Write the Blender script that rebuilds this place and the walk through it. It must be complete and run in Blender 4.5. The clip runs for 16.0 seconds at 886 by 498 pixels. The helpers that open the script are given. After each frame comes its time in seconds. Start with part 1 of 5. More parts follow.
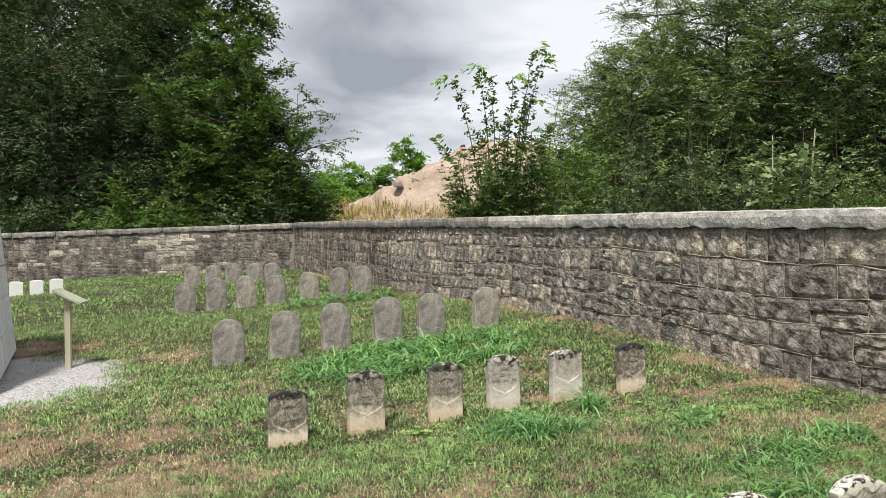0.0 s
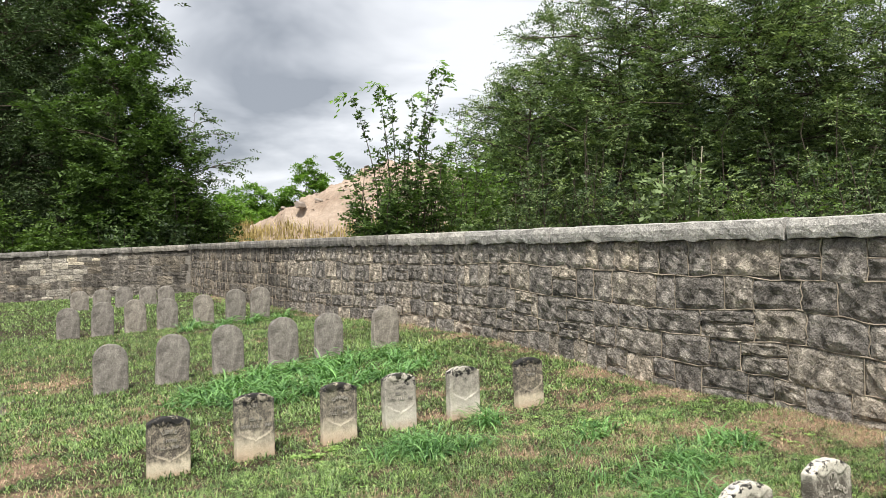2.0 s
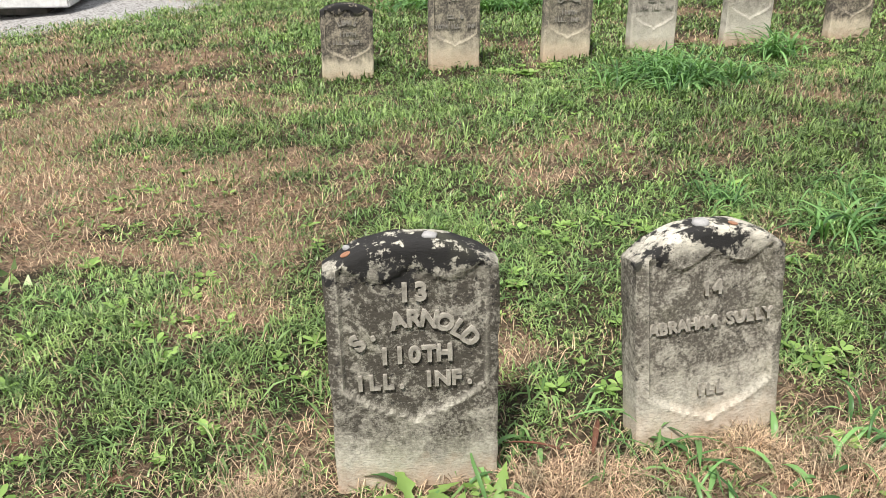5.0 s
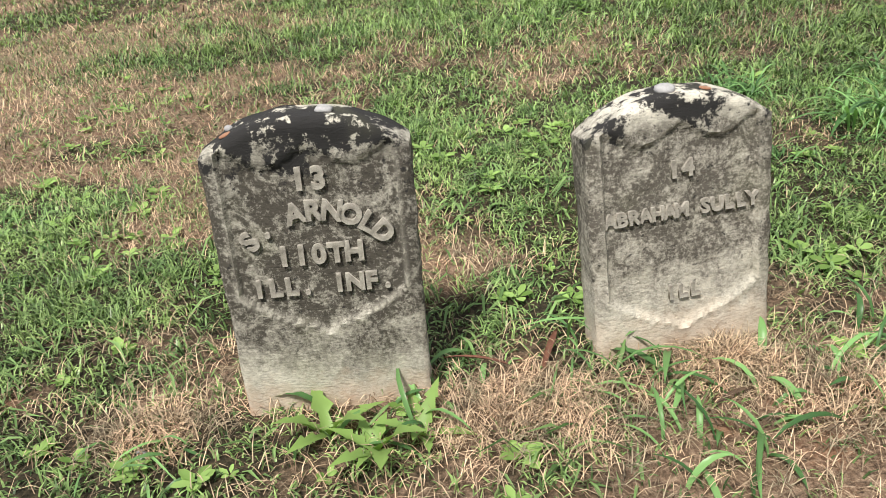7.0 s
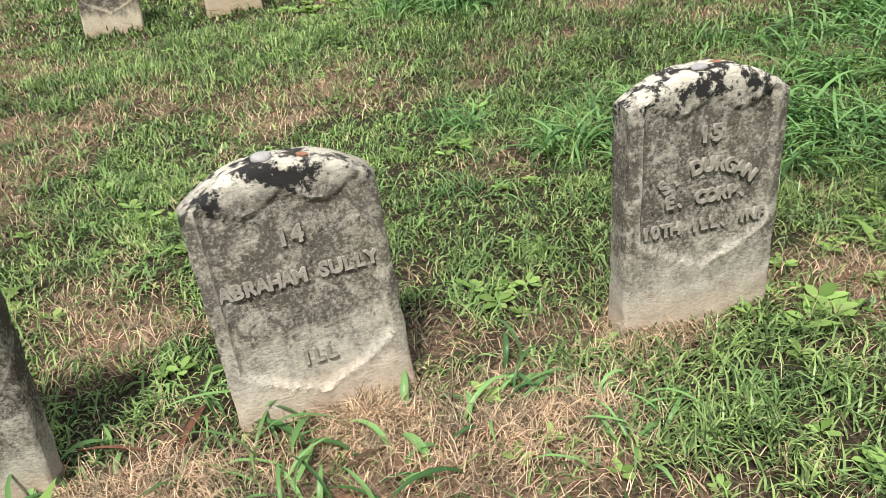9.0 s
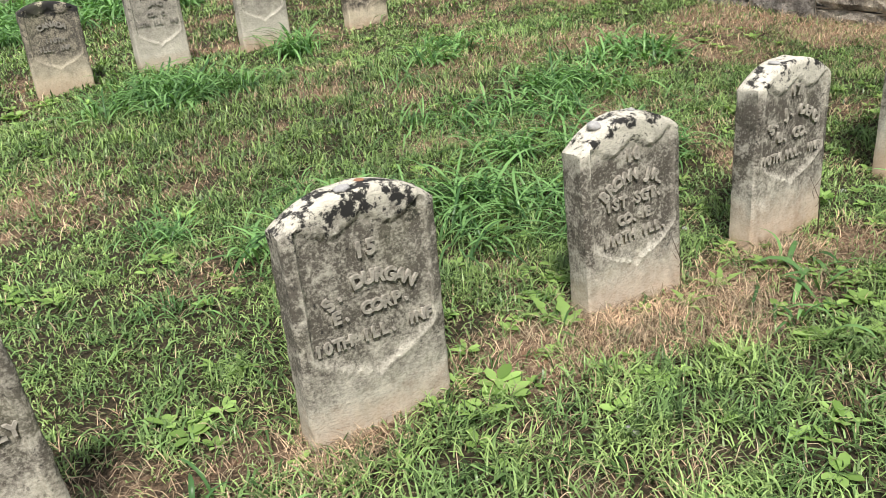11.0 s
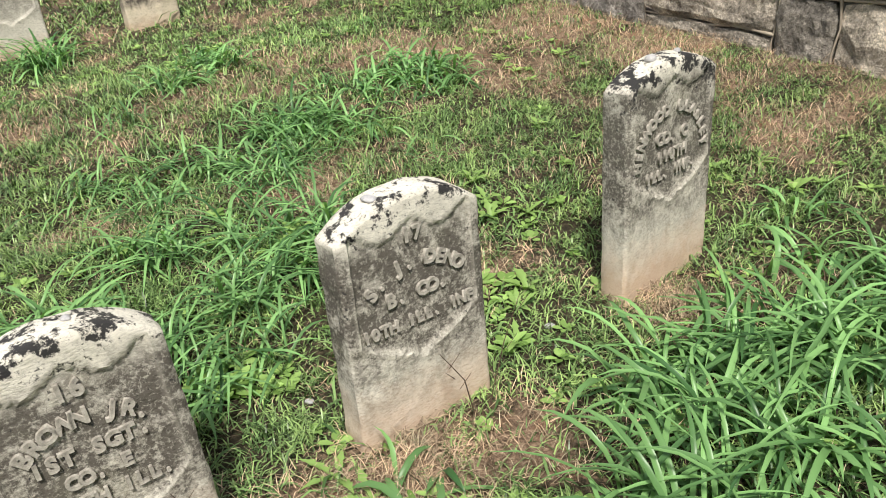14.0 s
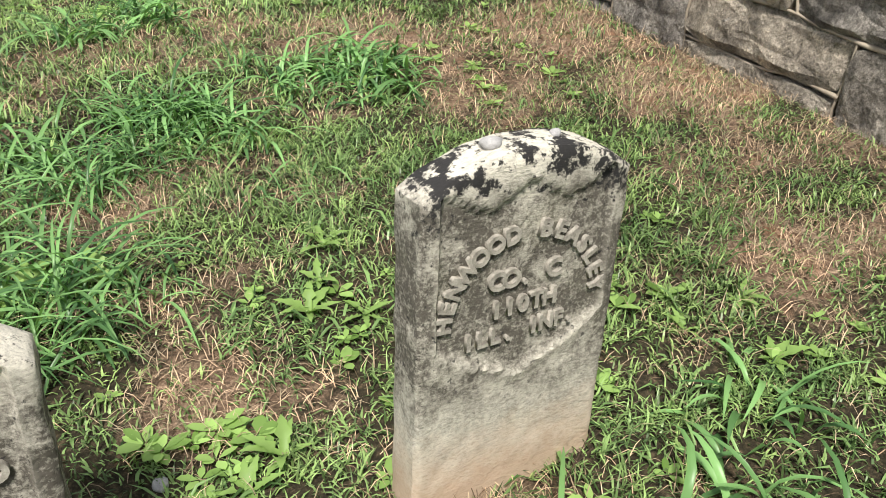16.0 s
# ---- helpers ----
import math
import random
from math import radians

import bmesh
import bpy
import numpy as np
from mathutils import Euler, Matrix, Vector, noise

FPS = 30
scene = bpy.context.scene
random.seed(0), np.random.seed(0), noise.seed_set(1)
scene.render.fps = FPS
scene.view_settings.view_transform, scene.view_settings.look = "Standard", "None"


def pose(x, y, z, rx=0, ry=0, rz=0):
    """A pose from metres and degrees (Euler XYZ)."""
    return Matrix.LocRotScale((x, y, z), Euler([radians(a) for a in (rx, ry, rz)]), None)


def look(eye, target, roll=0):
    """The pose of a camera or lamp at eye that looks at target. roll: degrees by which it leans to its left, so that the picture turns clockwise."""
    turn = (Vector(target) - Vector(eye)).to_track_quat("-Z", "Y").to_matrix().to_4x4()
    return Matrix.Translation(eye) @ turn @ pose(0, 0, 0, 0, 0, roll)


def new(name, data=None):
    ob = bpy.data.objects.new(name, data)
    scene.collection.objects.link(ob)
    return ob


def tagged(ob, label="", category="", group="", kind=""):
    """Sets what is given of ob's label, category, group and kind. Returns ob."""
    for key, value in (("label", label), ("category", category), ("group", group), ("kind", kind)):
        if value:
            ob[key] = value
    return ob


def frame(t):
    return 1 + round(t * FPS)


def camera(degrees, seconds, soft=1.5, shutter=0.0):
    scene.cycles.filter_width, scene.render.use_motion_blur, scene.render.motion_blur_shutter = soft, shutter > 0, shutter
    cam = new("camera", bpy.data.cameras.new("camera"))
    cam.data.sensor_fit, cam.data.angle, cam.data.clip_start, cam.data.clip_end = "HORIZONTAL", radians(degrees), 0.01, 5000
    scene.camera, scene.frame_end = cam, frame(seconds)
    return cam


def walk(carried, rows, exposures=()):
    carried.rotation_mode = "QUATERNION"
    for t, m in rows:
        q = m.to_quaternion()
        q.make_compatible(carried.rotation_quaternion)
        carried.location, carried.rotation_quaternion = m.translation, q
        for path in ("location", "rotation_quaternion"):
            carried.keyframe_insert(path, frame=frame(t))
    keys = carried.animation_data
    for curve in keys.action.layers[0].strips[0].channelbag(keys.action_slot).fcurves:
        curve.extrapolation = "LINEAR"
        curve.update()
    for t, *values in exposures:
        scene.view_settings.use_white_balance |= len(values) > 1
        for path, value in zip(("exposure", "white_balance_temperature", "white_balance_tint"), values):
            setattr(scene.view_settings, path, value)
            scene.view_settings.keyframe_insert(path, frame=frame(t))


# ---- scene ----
cam = camera(57.4, 16.0, soft=0.85)
PATH = [
    (0, (0.086, 0.154, 1.718), (0.921, 2.146, 1.670), -0.1),
    (0.5, (0.100, 0.157, 1.747), (1.061, 2.091, 1.778), 0.8),
    (1, (0.094, 0.157, 1.750), (1.119, 2.056, 1.830), 0.9),
    (1.5, (0.114, 0.161, 1.732), (1.180, 2.038, 1.810), 0.2),
    (2, (0.269, 0.269, 1.655), (1.328, 2.151, 1.663), -0.7),
    (2.5, (0.500, 0.440, 1.547), (1.506, 2.346, 1.403), -1.7),
    (3, (0.632, 0.677, 1.459), (1.599, 2.587, 1.169), -2.8),
    (3.5, (0.747, 1.002, 1.354), (1.685, 2.897, 0.909), -2.2),
    (4, (0.946, 1.275, 1.229), (1.726, 3.202, 0.643), -0.2),
    (4.5, (1.131, 1.502, 1.172), (1.636, 3.472, 0.447), 0.4),
    (5, (1.215, 1.655, 1.072), (1.549, 3.594, 0.183), 0.5),
    (5.2, (1.245, 1.704, 1.035), (1.527, 3.624, 0.087), 0.3),
    (7.5, (1.563, 1.803, 0.873), (1.727, 3.550, -0.086), -3.2),
    (8, (1.666, 1.809, 0.893), (1.933, 3.542, -0.069), -2.9),
    (8.5, (1.805, 1.802, 0.907), (2.139, 3.529, -0.053), -3.2),
    (9, (1.918, 1.779, 0.925), (2.404, 3.478, -0.012), -3.3),
    (9.5, (2.008, 1.755, 0.951), (2.655, 3.418, 0.047), -3.6),
    (10, (2.072, 1.743, 0.964), (2.845, 3.369, 0.094), -3.8),
    (12.3, (2.505, 1.692, 1.090), (3.748, 3.228, 0.218), -4.2),
    (12.5, (2.610, 1.734, 1.088), (3.866, 3.254, 0.206), -4.4),
    (13, (2.851, 1.805, 1.102), (4.116, 3.295, 0.181), -4.5),
    (13.5, (3.167, 1.823, 1.116), (4.339, 3.358, 0.149), -4.1),
    (14, (3.431, 1.873, 1.126), (4.522, 3.431, 0.104), -3.9),
    (14.5, (3.715, 2.029, 1.128), (4.793, 3.567, 0.058), -2.3),
    (15, (3.983, 2.131, 1.101), (5.049, 3.664, 0.018), 0.4),
    (15.5, (4.231, 2.210, 1.048), (5.211, 3.805, -0.030), 2.4),
    (16, (4.368, 2.242, 1.007), (5.250, 3.889, -0.077), 3.2),
]
walk(cam, [(t, look(eye, target, roll)) for t, eye, target, roll in PATH],
     exposures=[(0, 0.22), (1.5, 0.2), (2, 0.34), (3.5, 0.50), (5, 0.20), (10, 0.14), (12.5, 0.26), (16, 0.28)])

# ---- world, sun, exposure ----
SUN_DIR = Vector((-0.34, -0.50, 1.0)).normalized()
world = bpy.data.worlds.new("sky")
scene.world = world
world.use_nodes = True
wn, wl = world.node_tree.nodes, world.node_tree.links
wn.clear()


def wnode(kind, **settings):
    n = wn.new(kind)
    for key, value in settings.items():
        n.inputs[key].default_value = value
    return n


w_out = wn.new("ShaderNodeOutputWorld")
w_bg = wnode("ShaderNodeBackground", Strength=0.9)
w_sky = wn.new("ShaderNodeTexSky")
w_sky.sky_type = 'NISHITA'
w_sky.sun_disc = False
w_sky.sun_elevation = math.asin(SUN_DIR.z)
w_sky.sun_rotation = math.atan2(SUN_DIR.x, SUN_DIR.y)
w_gain = wn.new("ShaderNodeVectorMath")
w_gain.operation = 'SCALE'
w_gain.inputs["Scale"].default_value = 0.07
wl.new(w_sky.outputs[0], w_gain.inputs[0])
# overcast layer, flattened towards the horizon like a real cloud deck
w_tc = wn.new("ShaderNodeTexCoord")
w_sep = wn.new("ShaderNodeSeparateXYZ")
wl.new(w_tc.outputs["Generated"], w_sep.inputs[0])
w_h = wn.new("ShaderNodeMath")
w_h.operation = 'ADD'
w_h.inputs[1].default_value = 0.22
w_abs = wn.new("ShaderNodeMath")
w_abs.operation = 'ABSOLUTE'
wl.new(w_sep.outputs[2], w_abs.inputs[0])
wl.new(w_abs.outputs[0], w_h.inputs[0])
w_div = wn.new("ShaderNodeVectorMath")
w_div.operation = 'DIVIDE'
w_com = wn.new("ShaderNodeCombineXYZ")
for i in range(3):
    wl.new(w_h.outputs[0], w_com.inputs[i])
wl.new(w_tc.outputs["Generated"], w_div.inputs[0])
wl.new(w_com.outputs[0], w_div.inputs[1])
w_map = wn.new("ShaderNodeMapping")
w_map.inputs["Location"].default_value = (0.6, 2.25, 0.0)
wl.new(w_div.outputs[0], w_map.inputs["Vector"])
w_n1 = wnode("ShaderNodeTexNoise", Scale=1.25, Detail=5.0, Roughness=0.5, Distortion=0.35)
wl.new(w_map.outputs[0], w_n1.inputs["Vector"])
w_ramp = wn.new("ShaderNodeValToRGB")
w_ramp.color_ramp.elements[0].position, w_ramp.color_ramp.elements[0].color = 0.34, (0.36, 0.39, 0.44, 1)
w_ramp.color_ramp.elements[1].position, w_ramp.color_ramp.elements[1].color = 0.60, (0.95, 0.97, 1.01, 1)
mid = w_ramp.color_ramp.elements.new(0.46)
mid.color = (0.63, 0.66, 0.71, 1)
wl.new(w_n1.outputs["Fac"], w_ramp.inputs[0])
w_mix = wn.new("ShaderNodeMix")
w_mix.data_type = 'RGBA'
w_mix.inputs["Factor"].default_value = 0.9
wl.new(w_gain.outputs[0], w_mix.inputs["A"])
wl.new(w_ramp.outputs[0], w_mix.inputs["B"])
wl.new(w_mix.outputs["Result"], w_bg.inputs["Color"])
wl.new(w_bg.outputs[0], w_out.inputs[0])

sun_data = bpy.data.lights.new("sun", 'SUN')
sun_data.energy, sun_data.angle, sun_data.color = 5.0, radians(8), (1.0, 0.95, 0.87)
sun = new("sun", sun_data)
sun.matrix_world = look((0, 0, 30), Vector((0, 0, 30)) - SUN_DIR)

# ---- materials ----


def material(name, rough=0.85):
    m = bpy.data.materials.new(name)
    m.use_nodes = True
    n, l = m.node_tree.nodes, m.node_tree.links
    b = n["Principled BSDF"]
    b.inputs["Roughness"].default_value = rough
    b.inputs["Specular IOR Level"].default_value = 0.25
    return m, n, l, b


def coord(n, which="Object"):
    return n.new("ShaderNodeTexCoord").outputs[which]


def noise_tex(n, l, vec, scale, detail=4.0, rough=0.55, dist=0.0, stretch=None):
    if stretch:
        mp = n.new("ShaderNodeMapping")
        mp.inputs["Scale"].default_value = stretch
        l.new(vec, mp.inputs["Vector"])
        vec = mp.outputs[0]
    t = n.new("ShaderNodeTexNoise")
    t.inputs["Scale"].default_value, t.inputs["Detail"].default_value = scale, detail
    t.inputs["Roughness"].default_value, t.inputs["Distortion"].default_value = rough, dist
    l.new(vec, t.inputs["Vector"])
    return t.outputs["Fac"]


def ramp(n, l, fac, stops):
    r = n.new("ShaderNodeValToRGB")
    e = r.color_ramp.elements
    while len(e) < len(stops):
        e.new(0.5)
    for el, (p, c) in zip(e, stops):
        el.position = p
        el.color = (*c, 1) if len(c) == 3 else c
    l.new(fac, r.inputs[0])
    return r.outputs[0]


def grey(v):
    return (v, v, v)


def blend(n, l, fac, a, b, kind='MIX'):
    x = n.new("ShaderNodeMix")
    x.data_type, x.blend_type = 'RGBA', kind
    for value, socket in ((fac, "Factor"), (a, "A"), (b, "B")):
        if isinstance(value, (tuple, float, int)):
            x.inputs[socket].default_value = value if socket == "Factor" else (*value, 1)
        else:
            l.new(value, x.inputs[socket])
    return x.outputs["Result"]


def maths(n, l, op, a, b=None, clamp=False):
    x = n.new("ShaderNodeMath")
    x.operation, x.use_clamp = op, clamp
    for i, value in enumerate((a, b)):
        if value is None:
            continue
        if isinstance(value, (float, int)):
            x.inputs[i].default_value = value
        else:
            l.new(value, x.inputs[i])
    return x.outputs[0]


def bump(n, l, b, height, strength, distance=0.01):
    x = n.new("ShaderNodeBump")
    x.inputs["Strength"].default_value, x.inputs["Distance"].default_value = strength, distance
    l.new(height, x.inputs["Height"])
    l.new(x.outputs[0], b.inputs["Normal"])


def gravestone_marble(name, soot_low, soot_high, soot_amount, top_black, pale=(0.66, 0.63, 0.56), soot=(0.20, 0.185, 0.165), dirt_to=0.13, pale_top_from=0.455):
    """White marble with grey sooty weathering between two heights, black lichen on the crown and clay stain at the foot."""
    m, n, l, b = material(name, 0.88)
    vec = coord(n)
    own = n.new("ShaderNodeSeparateXYZ")
    l.new(coord(n, "Generated"), own.inputs[0])
    height = maths(n, l, 'SUBTRACT', maths(n, l, 'MULTIPLY', own.outputs[2], 0.65), 0.12)
    info = n.new("ShaderNodeObjectInfo")
    off = n.new("ShaderNodeVectorMath")
    l.new(vec, off.inputs[0])
    shift = n.new("ShaderNodeCombineXYZ")
    l.new(maths(n, l, 'MULTIPLY', info.outputs["Random"], 37.0), shift.inputs[1])
    l.new(shift.outputs[0], off.inputs[1])
    vec = off.outputs[0]
    big = noise_tex(n, l, vec, 9, 5, 0.6, 0.4)
    fine = noise_tex(n, l, vec, 190, 4, 0.75, 0.0, (0.5, 1.0, 1.4))
    mid_n = noise_tex(n, l, vec, 34, 5, 0.65)
    streak = noise_tex(n, l, vec, 26, 4, 0.6, 0.2, (1.0, 1.0, 0.13))
    base = ramp(n, l, big, [(0.3, pale), (0.7, tuple(c * 0.82 for c in pale))])
    z = maths(n, l, 'ADD', height, maths(n, l, 'MULTIPLY', maths(n, l, 'SUBTRACT', big, 0.5), 0.13))
    z = maths(n, l, 'ADD', z, maths(n, l, 'MULTIPLY', maths(n, l, 'SUBTRACT', streak, 0.5), 0.12))
    rise = n.new("ShaderNodeMapRange")
    rise.inputs["From Min"].default_value, rise.inputs["From Max"].default_value = soot_low, soot_high
    l.new(z, rise.inputs["Value"])
    mottle = ramp(n, l, noise_tex(n, l, vec, 140, 6, 0.75, 0.3), [(0.34, grey(0.40)), (0.58, grey(1.0))])
    blotch = ramp(n, l, noise_tex(n, l, vec, 22, 6, 0.7, 0.6), [(0.36, grey(0.45)), (0.56, grey(1.0))])
    mottle = blend(n, l, 1.0, mottle, blotch, 'MULTIPLY')
    worn = n.new("ShaderNodeAttribute")
    worn.attribute_name = "worn_edge"
    amount = maths(n, l, 'MULTIPLY', maths(n, l, 'MULTIPLY', rise.outputs[0], mottle), soot_amount, True)
    # the crown loses its soot: bleached marble, and painted sunlit tops on row two
    pale_top = n.new("ShaderNodeMapRange")
    pale_top.inputs["From Min"].default_value, pale_top.inputs["From Max"].default_value = pale_top_from, pale_top_from + 0.05
    l.new(maths(n, l, 'ADD', height, maths(n, l, 'MULTIPLY', maths(n, l, 'SUBTRACT', mid_n, 0.5), 0.10)), pale_top.inputs["Value"])
    amount = maths(n, l, 'MULTIPLY', amount, maths(n, l, 'SUBTRACT', 1.0, maths(n, l, 'MULTIPLY', pale_top.outputs[0], 0.85)))
    amount = maths(n, l, 'MULTIPLY', amount, maths(n, l, 'SUBTRACT', 1.0, maths(n, l, 'MULTIPLY', worn.outputs["Fac"], 0.60, True)))
    c1 = blend(n, l, amount, base, soot)
    grain = ramp(n, l, fine, [(0.32, grey(0.50)), (0.52, grey(0.95)), (0.70, grey(1.06))])
    c1 = blend(n, l, 0.8, c1, grain, 'MULTIPLY')
    # black lichen
    lich = maths(n, l, 'ADD', maths(n, l, 'MULTIPLY', noise_tex(n, l, vec, 19, 9, 0.72, 0.1), 0.86), maths(n, l, 'MULTIPLY', noise_tex(n, l, vec, 110, 5, 0.7), 0.14))
    zz = n.new("ShaderNodeMapRange")
    zz.inputs["From Min"].default_value, zz.inputs["From Max"].default_value = 0.24, 0.50
    zz.inputs["To Min"].default_value, zz.inputs["To Max"].default_value = 0.80, top_black
    l.new(height, zz.inputs["Value"])
    spot = maths(n, l, 'MULTIPLY', maths(n, l, 'SUBTRACT', lich, zz.outputs[0]), 26.0, True)
    specks = maths(n, l, 'MULTIPLY', maths(n, l, 'SUBTRACT', noise_tex(n, l, vec, 95, 4, 0.6), 0.625), 16.0, True)
    spot = maths(n, l, 'MAXIMUM', spot, maths(n, l, 'MULTIPLY', specks, maths(n, l, 'MULTIPLY', rise.outputs[0], 0.9)))
    c2 = blend(n, l, spot, c1, (0.028, 0.027, 0.027))
    # clay splashed up from the soil
    clay = n.new("ShaderNodeMapRange")
    clay.inputs["From Min"].default_value, clay.inputs["From Max"].default_value = dirt_to, 0.0
    l.new(maths(n, l, 'ADD', height, maths(n, l, 'MULTIPLY', maths(n, l, 'SUBTRACT', mid_n, 0.5), 0.12)), clay.inputs["Value"])
    c3 = blend(n, l, maths(n, l, 'MULTIPLY', clay.outputs[0], 0.72), c2, (0.44, 0.285, 0.185))
    # faint green algae
    alg = maths(n, l, 'MULTIPLY', maths(n, l, 'SUBTRACT', noise_tex(n, l, vec, 6, 3), 0.56), 2.2, True)
    c3 = blend(n, l, maths(n, l, 'MULTIPLY', alg, 0.35), c3, (0.30, 0.31, 0.17))
    l.new(c3, b.inputs["Base Color"])
    h = maths(n, l, 'ADD', maths(n, l, 'MULTIPLY', mid_n, 0.30), maths(n, l, 'MULTIPLY', fine, 0.6))
    bump(n, l, b, h, 0.6, 0.006)
    return m


def rock(name, dark, light, scale, streaky=True, use_island=False, relief=0.045, spread=1.0):
    """Weathered limestone; each block a little different, with dark water stains."""
    m, n, l, b = material(name, 0.92)
    vec = coord(n)
    if use_island:
        rnd = n.new("ShaderNodeNewGeometry").outputs["Random Per Island"]
    else:
        rnd = n.new("ShaderNodeObjectInfo").outputs["Random"]
    a = noise_tex(n, l, vec, scale, 6, 0.65, 0.3)
    f = noise_tex(n, l, vec, scale * 7, 5, 0.7)
    st = noise_tex(n, l, vec, scale * 0.45, 5, 0.6, 0.3, (1, 1, 0.25))
    midc = tuple((x + y) * 0.5 for x, y in zip(dark, light))
    c = ramp(n, l, a, [(0.32, dark), (0.52, midc), (0.70, light)])
    g2 = noise_tex(n, l, vec, scale * 17, 5, 0.8, 0.5)
    c = blend(n, l, 0.85, c, ramp(n, l, g2, [(0.34, grey(0.42)), (0.5, grey(0.95)), (0.68, grey(1.5))]), 'MULTIPLY')
    tone = ramp(n, l, rnd, [(0.0, grey(0.62)), (0.55, grey(0.95)), (0.85, (1.1, 1.07, 1.0)), (1.0, (1.55, 1.47, 1.33))])
    c = blend(n, l, spread, c, tone, 'MULTIPLY')
    if streaky:
        c = blend(n, l, 0.75, c, ramp(n, l, st, [(0.38, grey(0.42)), (0.60, grey(1.12))]), 'MULTIPLY')
    c = blend(n, l, 0.8, c, ramp(n, l, f, [(0.32, grey(0.5)), (0.66, grey(1.12))]), 'MULTIPLY')
    pale_spot = maths(n, l, 'MULTIPLY', maths(n, l, 'SUBTRACT', noise_tex(n, l, vec, scale * 2.6, 5, 0.7, 0.8), 0.62), 9.0, True)
    c = blend(n, l, maths(n, l, 'MULTIPLY', pale_spot, 0.5), c, (0.46, 0.44, 0.41))
    l.new(c, b.inputs["Base Color"])
    v = n.new("ShaderNodeTexVoronoi")
    v.inputs["Scale"].default_value = scale * 2.2
    wv = n.new("ShaderNodeVectorMath")
    sc = n.new("ShaderNodeVectorMath")
    sc.operation = 'SCALE'
    sc.inputs["Scale"].default_value = 0.12
    nt = n.new("ShaderNodeTexNoise")
    nt.inputs["Scale"].default_value = scale * 1.5
    l.new(vec, nt.inputs["Vector"])
    l.new(nt.outputs["Color"], sc.inputs[0])
    l.new(vec, wv.inputs[0])
    l.new(sc.outputs[0], wv.inputs[1])
    l.new(wv.outputs[0], v.inputs["Vector"])
    h = maths(n, l, 'ADD', maths(n, l, 'MULTIPLY', a, 1.2), maths(n, l, 'ADD', maths(n, l, 'MULTIPLY', f, 0.6), maths(n, l, 'MULTIPLY', g2, 0.22)))
    h = maths(n, l, 'ADD', h, maths(n, l, 'MULTIPLY', v.outputs["Distance"], 0.7))
    bump(n, l, b, h, 1.0, relief)
    return m


def leafy(name, dark, light, translucent=0.35, rough=0.55, tuft=0.0):
    m, n, l, b = material(name, rough)
    rnd = n.new("ShaderNodeNewGeometry").outputs["Random Per Island"]
    vec = coord(n)
    stops = [(0.0, dark), (0.75, light), (1.0, tuple(min(1, c * 1.25) for c in light))]
    c = ramp(n, l, rnd, stops)
    patch = noise_tex(n, l, vec, 0.7, 3)
    c = blend(n, l, 0.6, c, ramp(n, l, patch, [(0.35, grey(0.65)), (0.65, grey(1.2))]), 'MULTIPLY')
    if tuft:
        c = blend(n, l, 0.8, c, ramp(n, l, noise_tex(n, l, vec, tuft, 3, 0.6), [(0.36, (0.50, 0.60, 0.55)), (0.62, (1.25, 1.2, 1.1))]), 'MULTIPLY')
    l.new(c, b.inputs["Base Color"])
    out = n["Material Output"]
    tr = n.new("ShaderNodeBsdfTranslucent")
    l.new(blend(n, l, 1.0, c, (1.1, 1.25, 0.6), 'MULTIPLY'), tr.inputs["Color"])
    mx = n.new("ShaderNodeMixShader")
    mx.inputs[0].default_value = translucent
    l.new(b.outputs[0], mx.inputs[1])
    l.new(tr.outputs[0], mx.inputs[2])
    l.new(mx.outputs[0], out.inputs["Surface"])
    return m


def plain(name, a, bcol, scale, rough=0.85, strength=0.4, distance=0.01, stretch=None):
    m, n, l, b = material(name, rough)
    vec = coord(n)
    f = noise_tex(n, l, vec, scale, 6, 0.65, 0.2, stretch)
    f2 = noise_tex(n, l, vec, scale * 9, 4, 0.7, 0, stretch)
    c = ramp(n, l, f, [(0.3, a), (0.7, bcol)])
    c = blend(n, l, 0.7, c, ramp(n, l, f2, [(0.3, grey(0.7)), (0.7, grey(1.1))]), 'MULTIPLY')
    l.new(c, b.inputs["Base Color"])
    bump(n, l, b, maths(n, l, 'ADD', f, maths(n, l, 'MULTIPLY', f2, 0.4)), strength, distance)
    return m


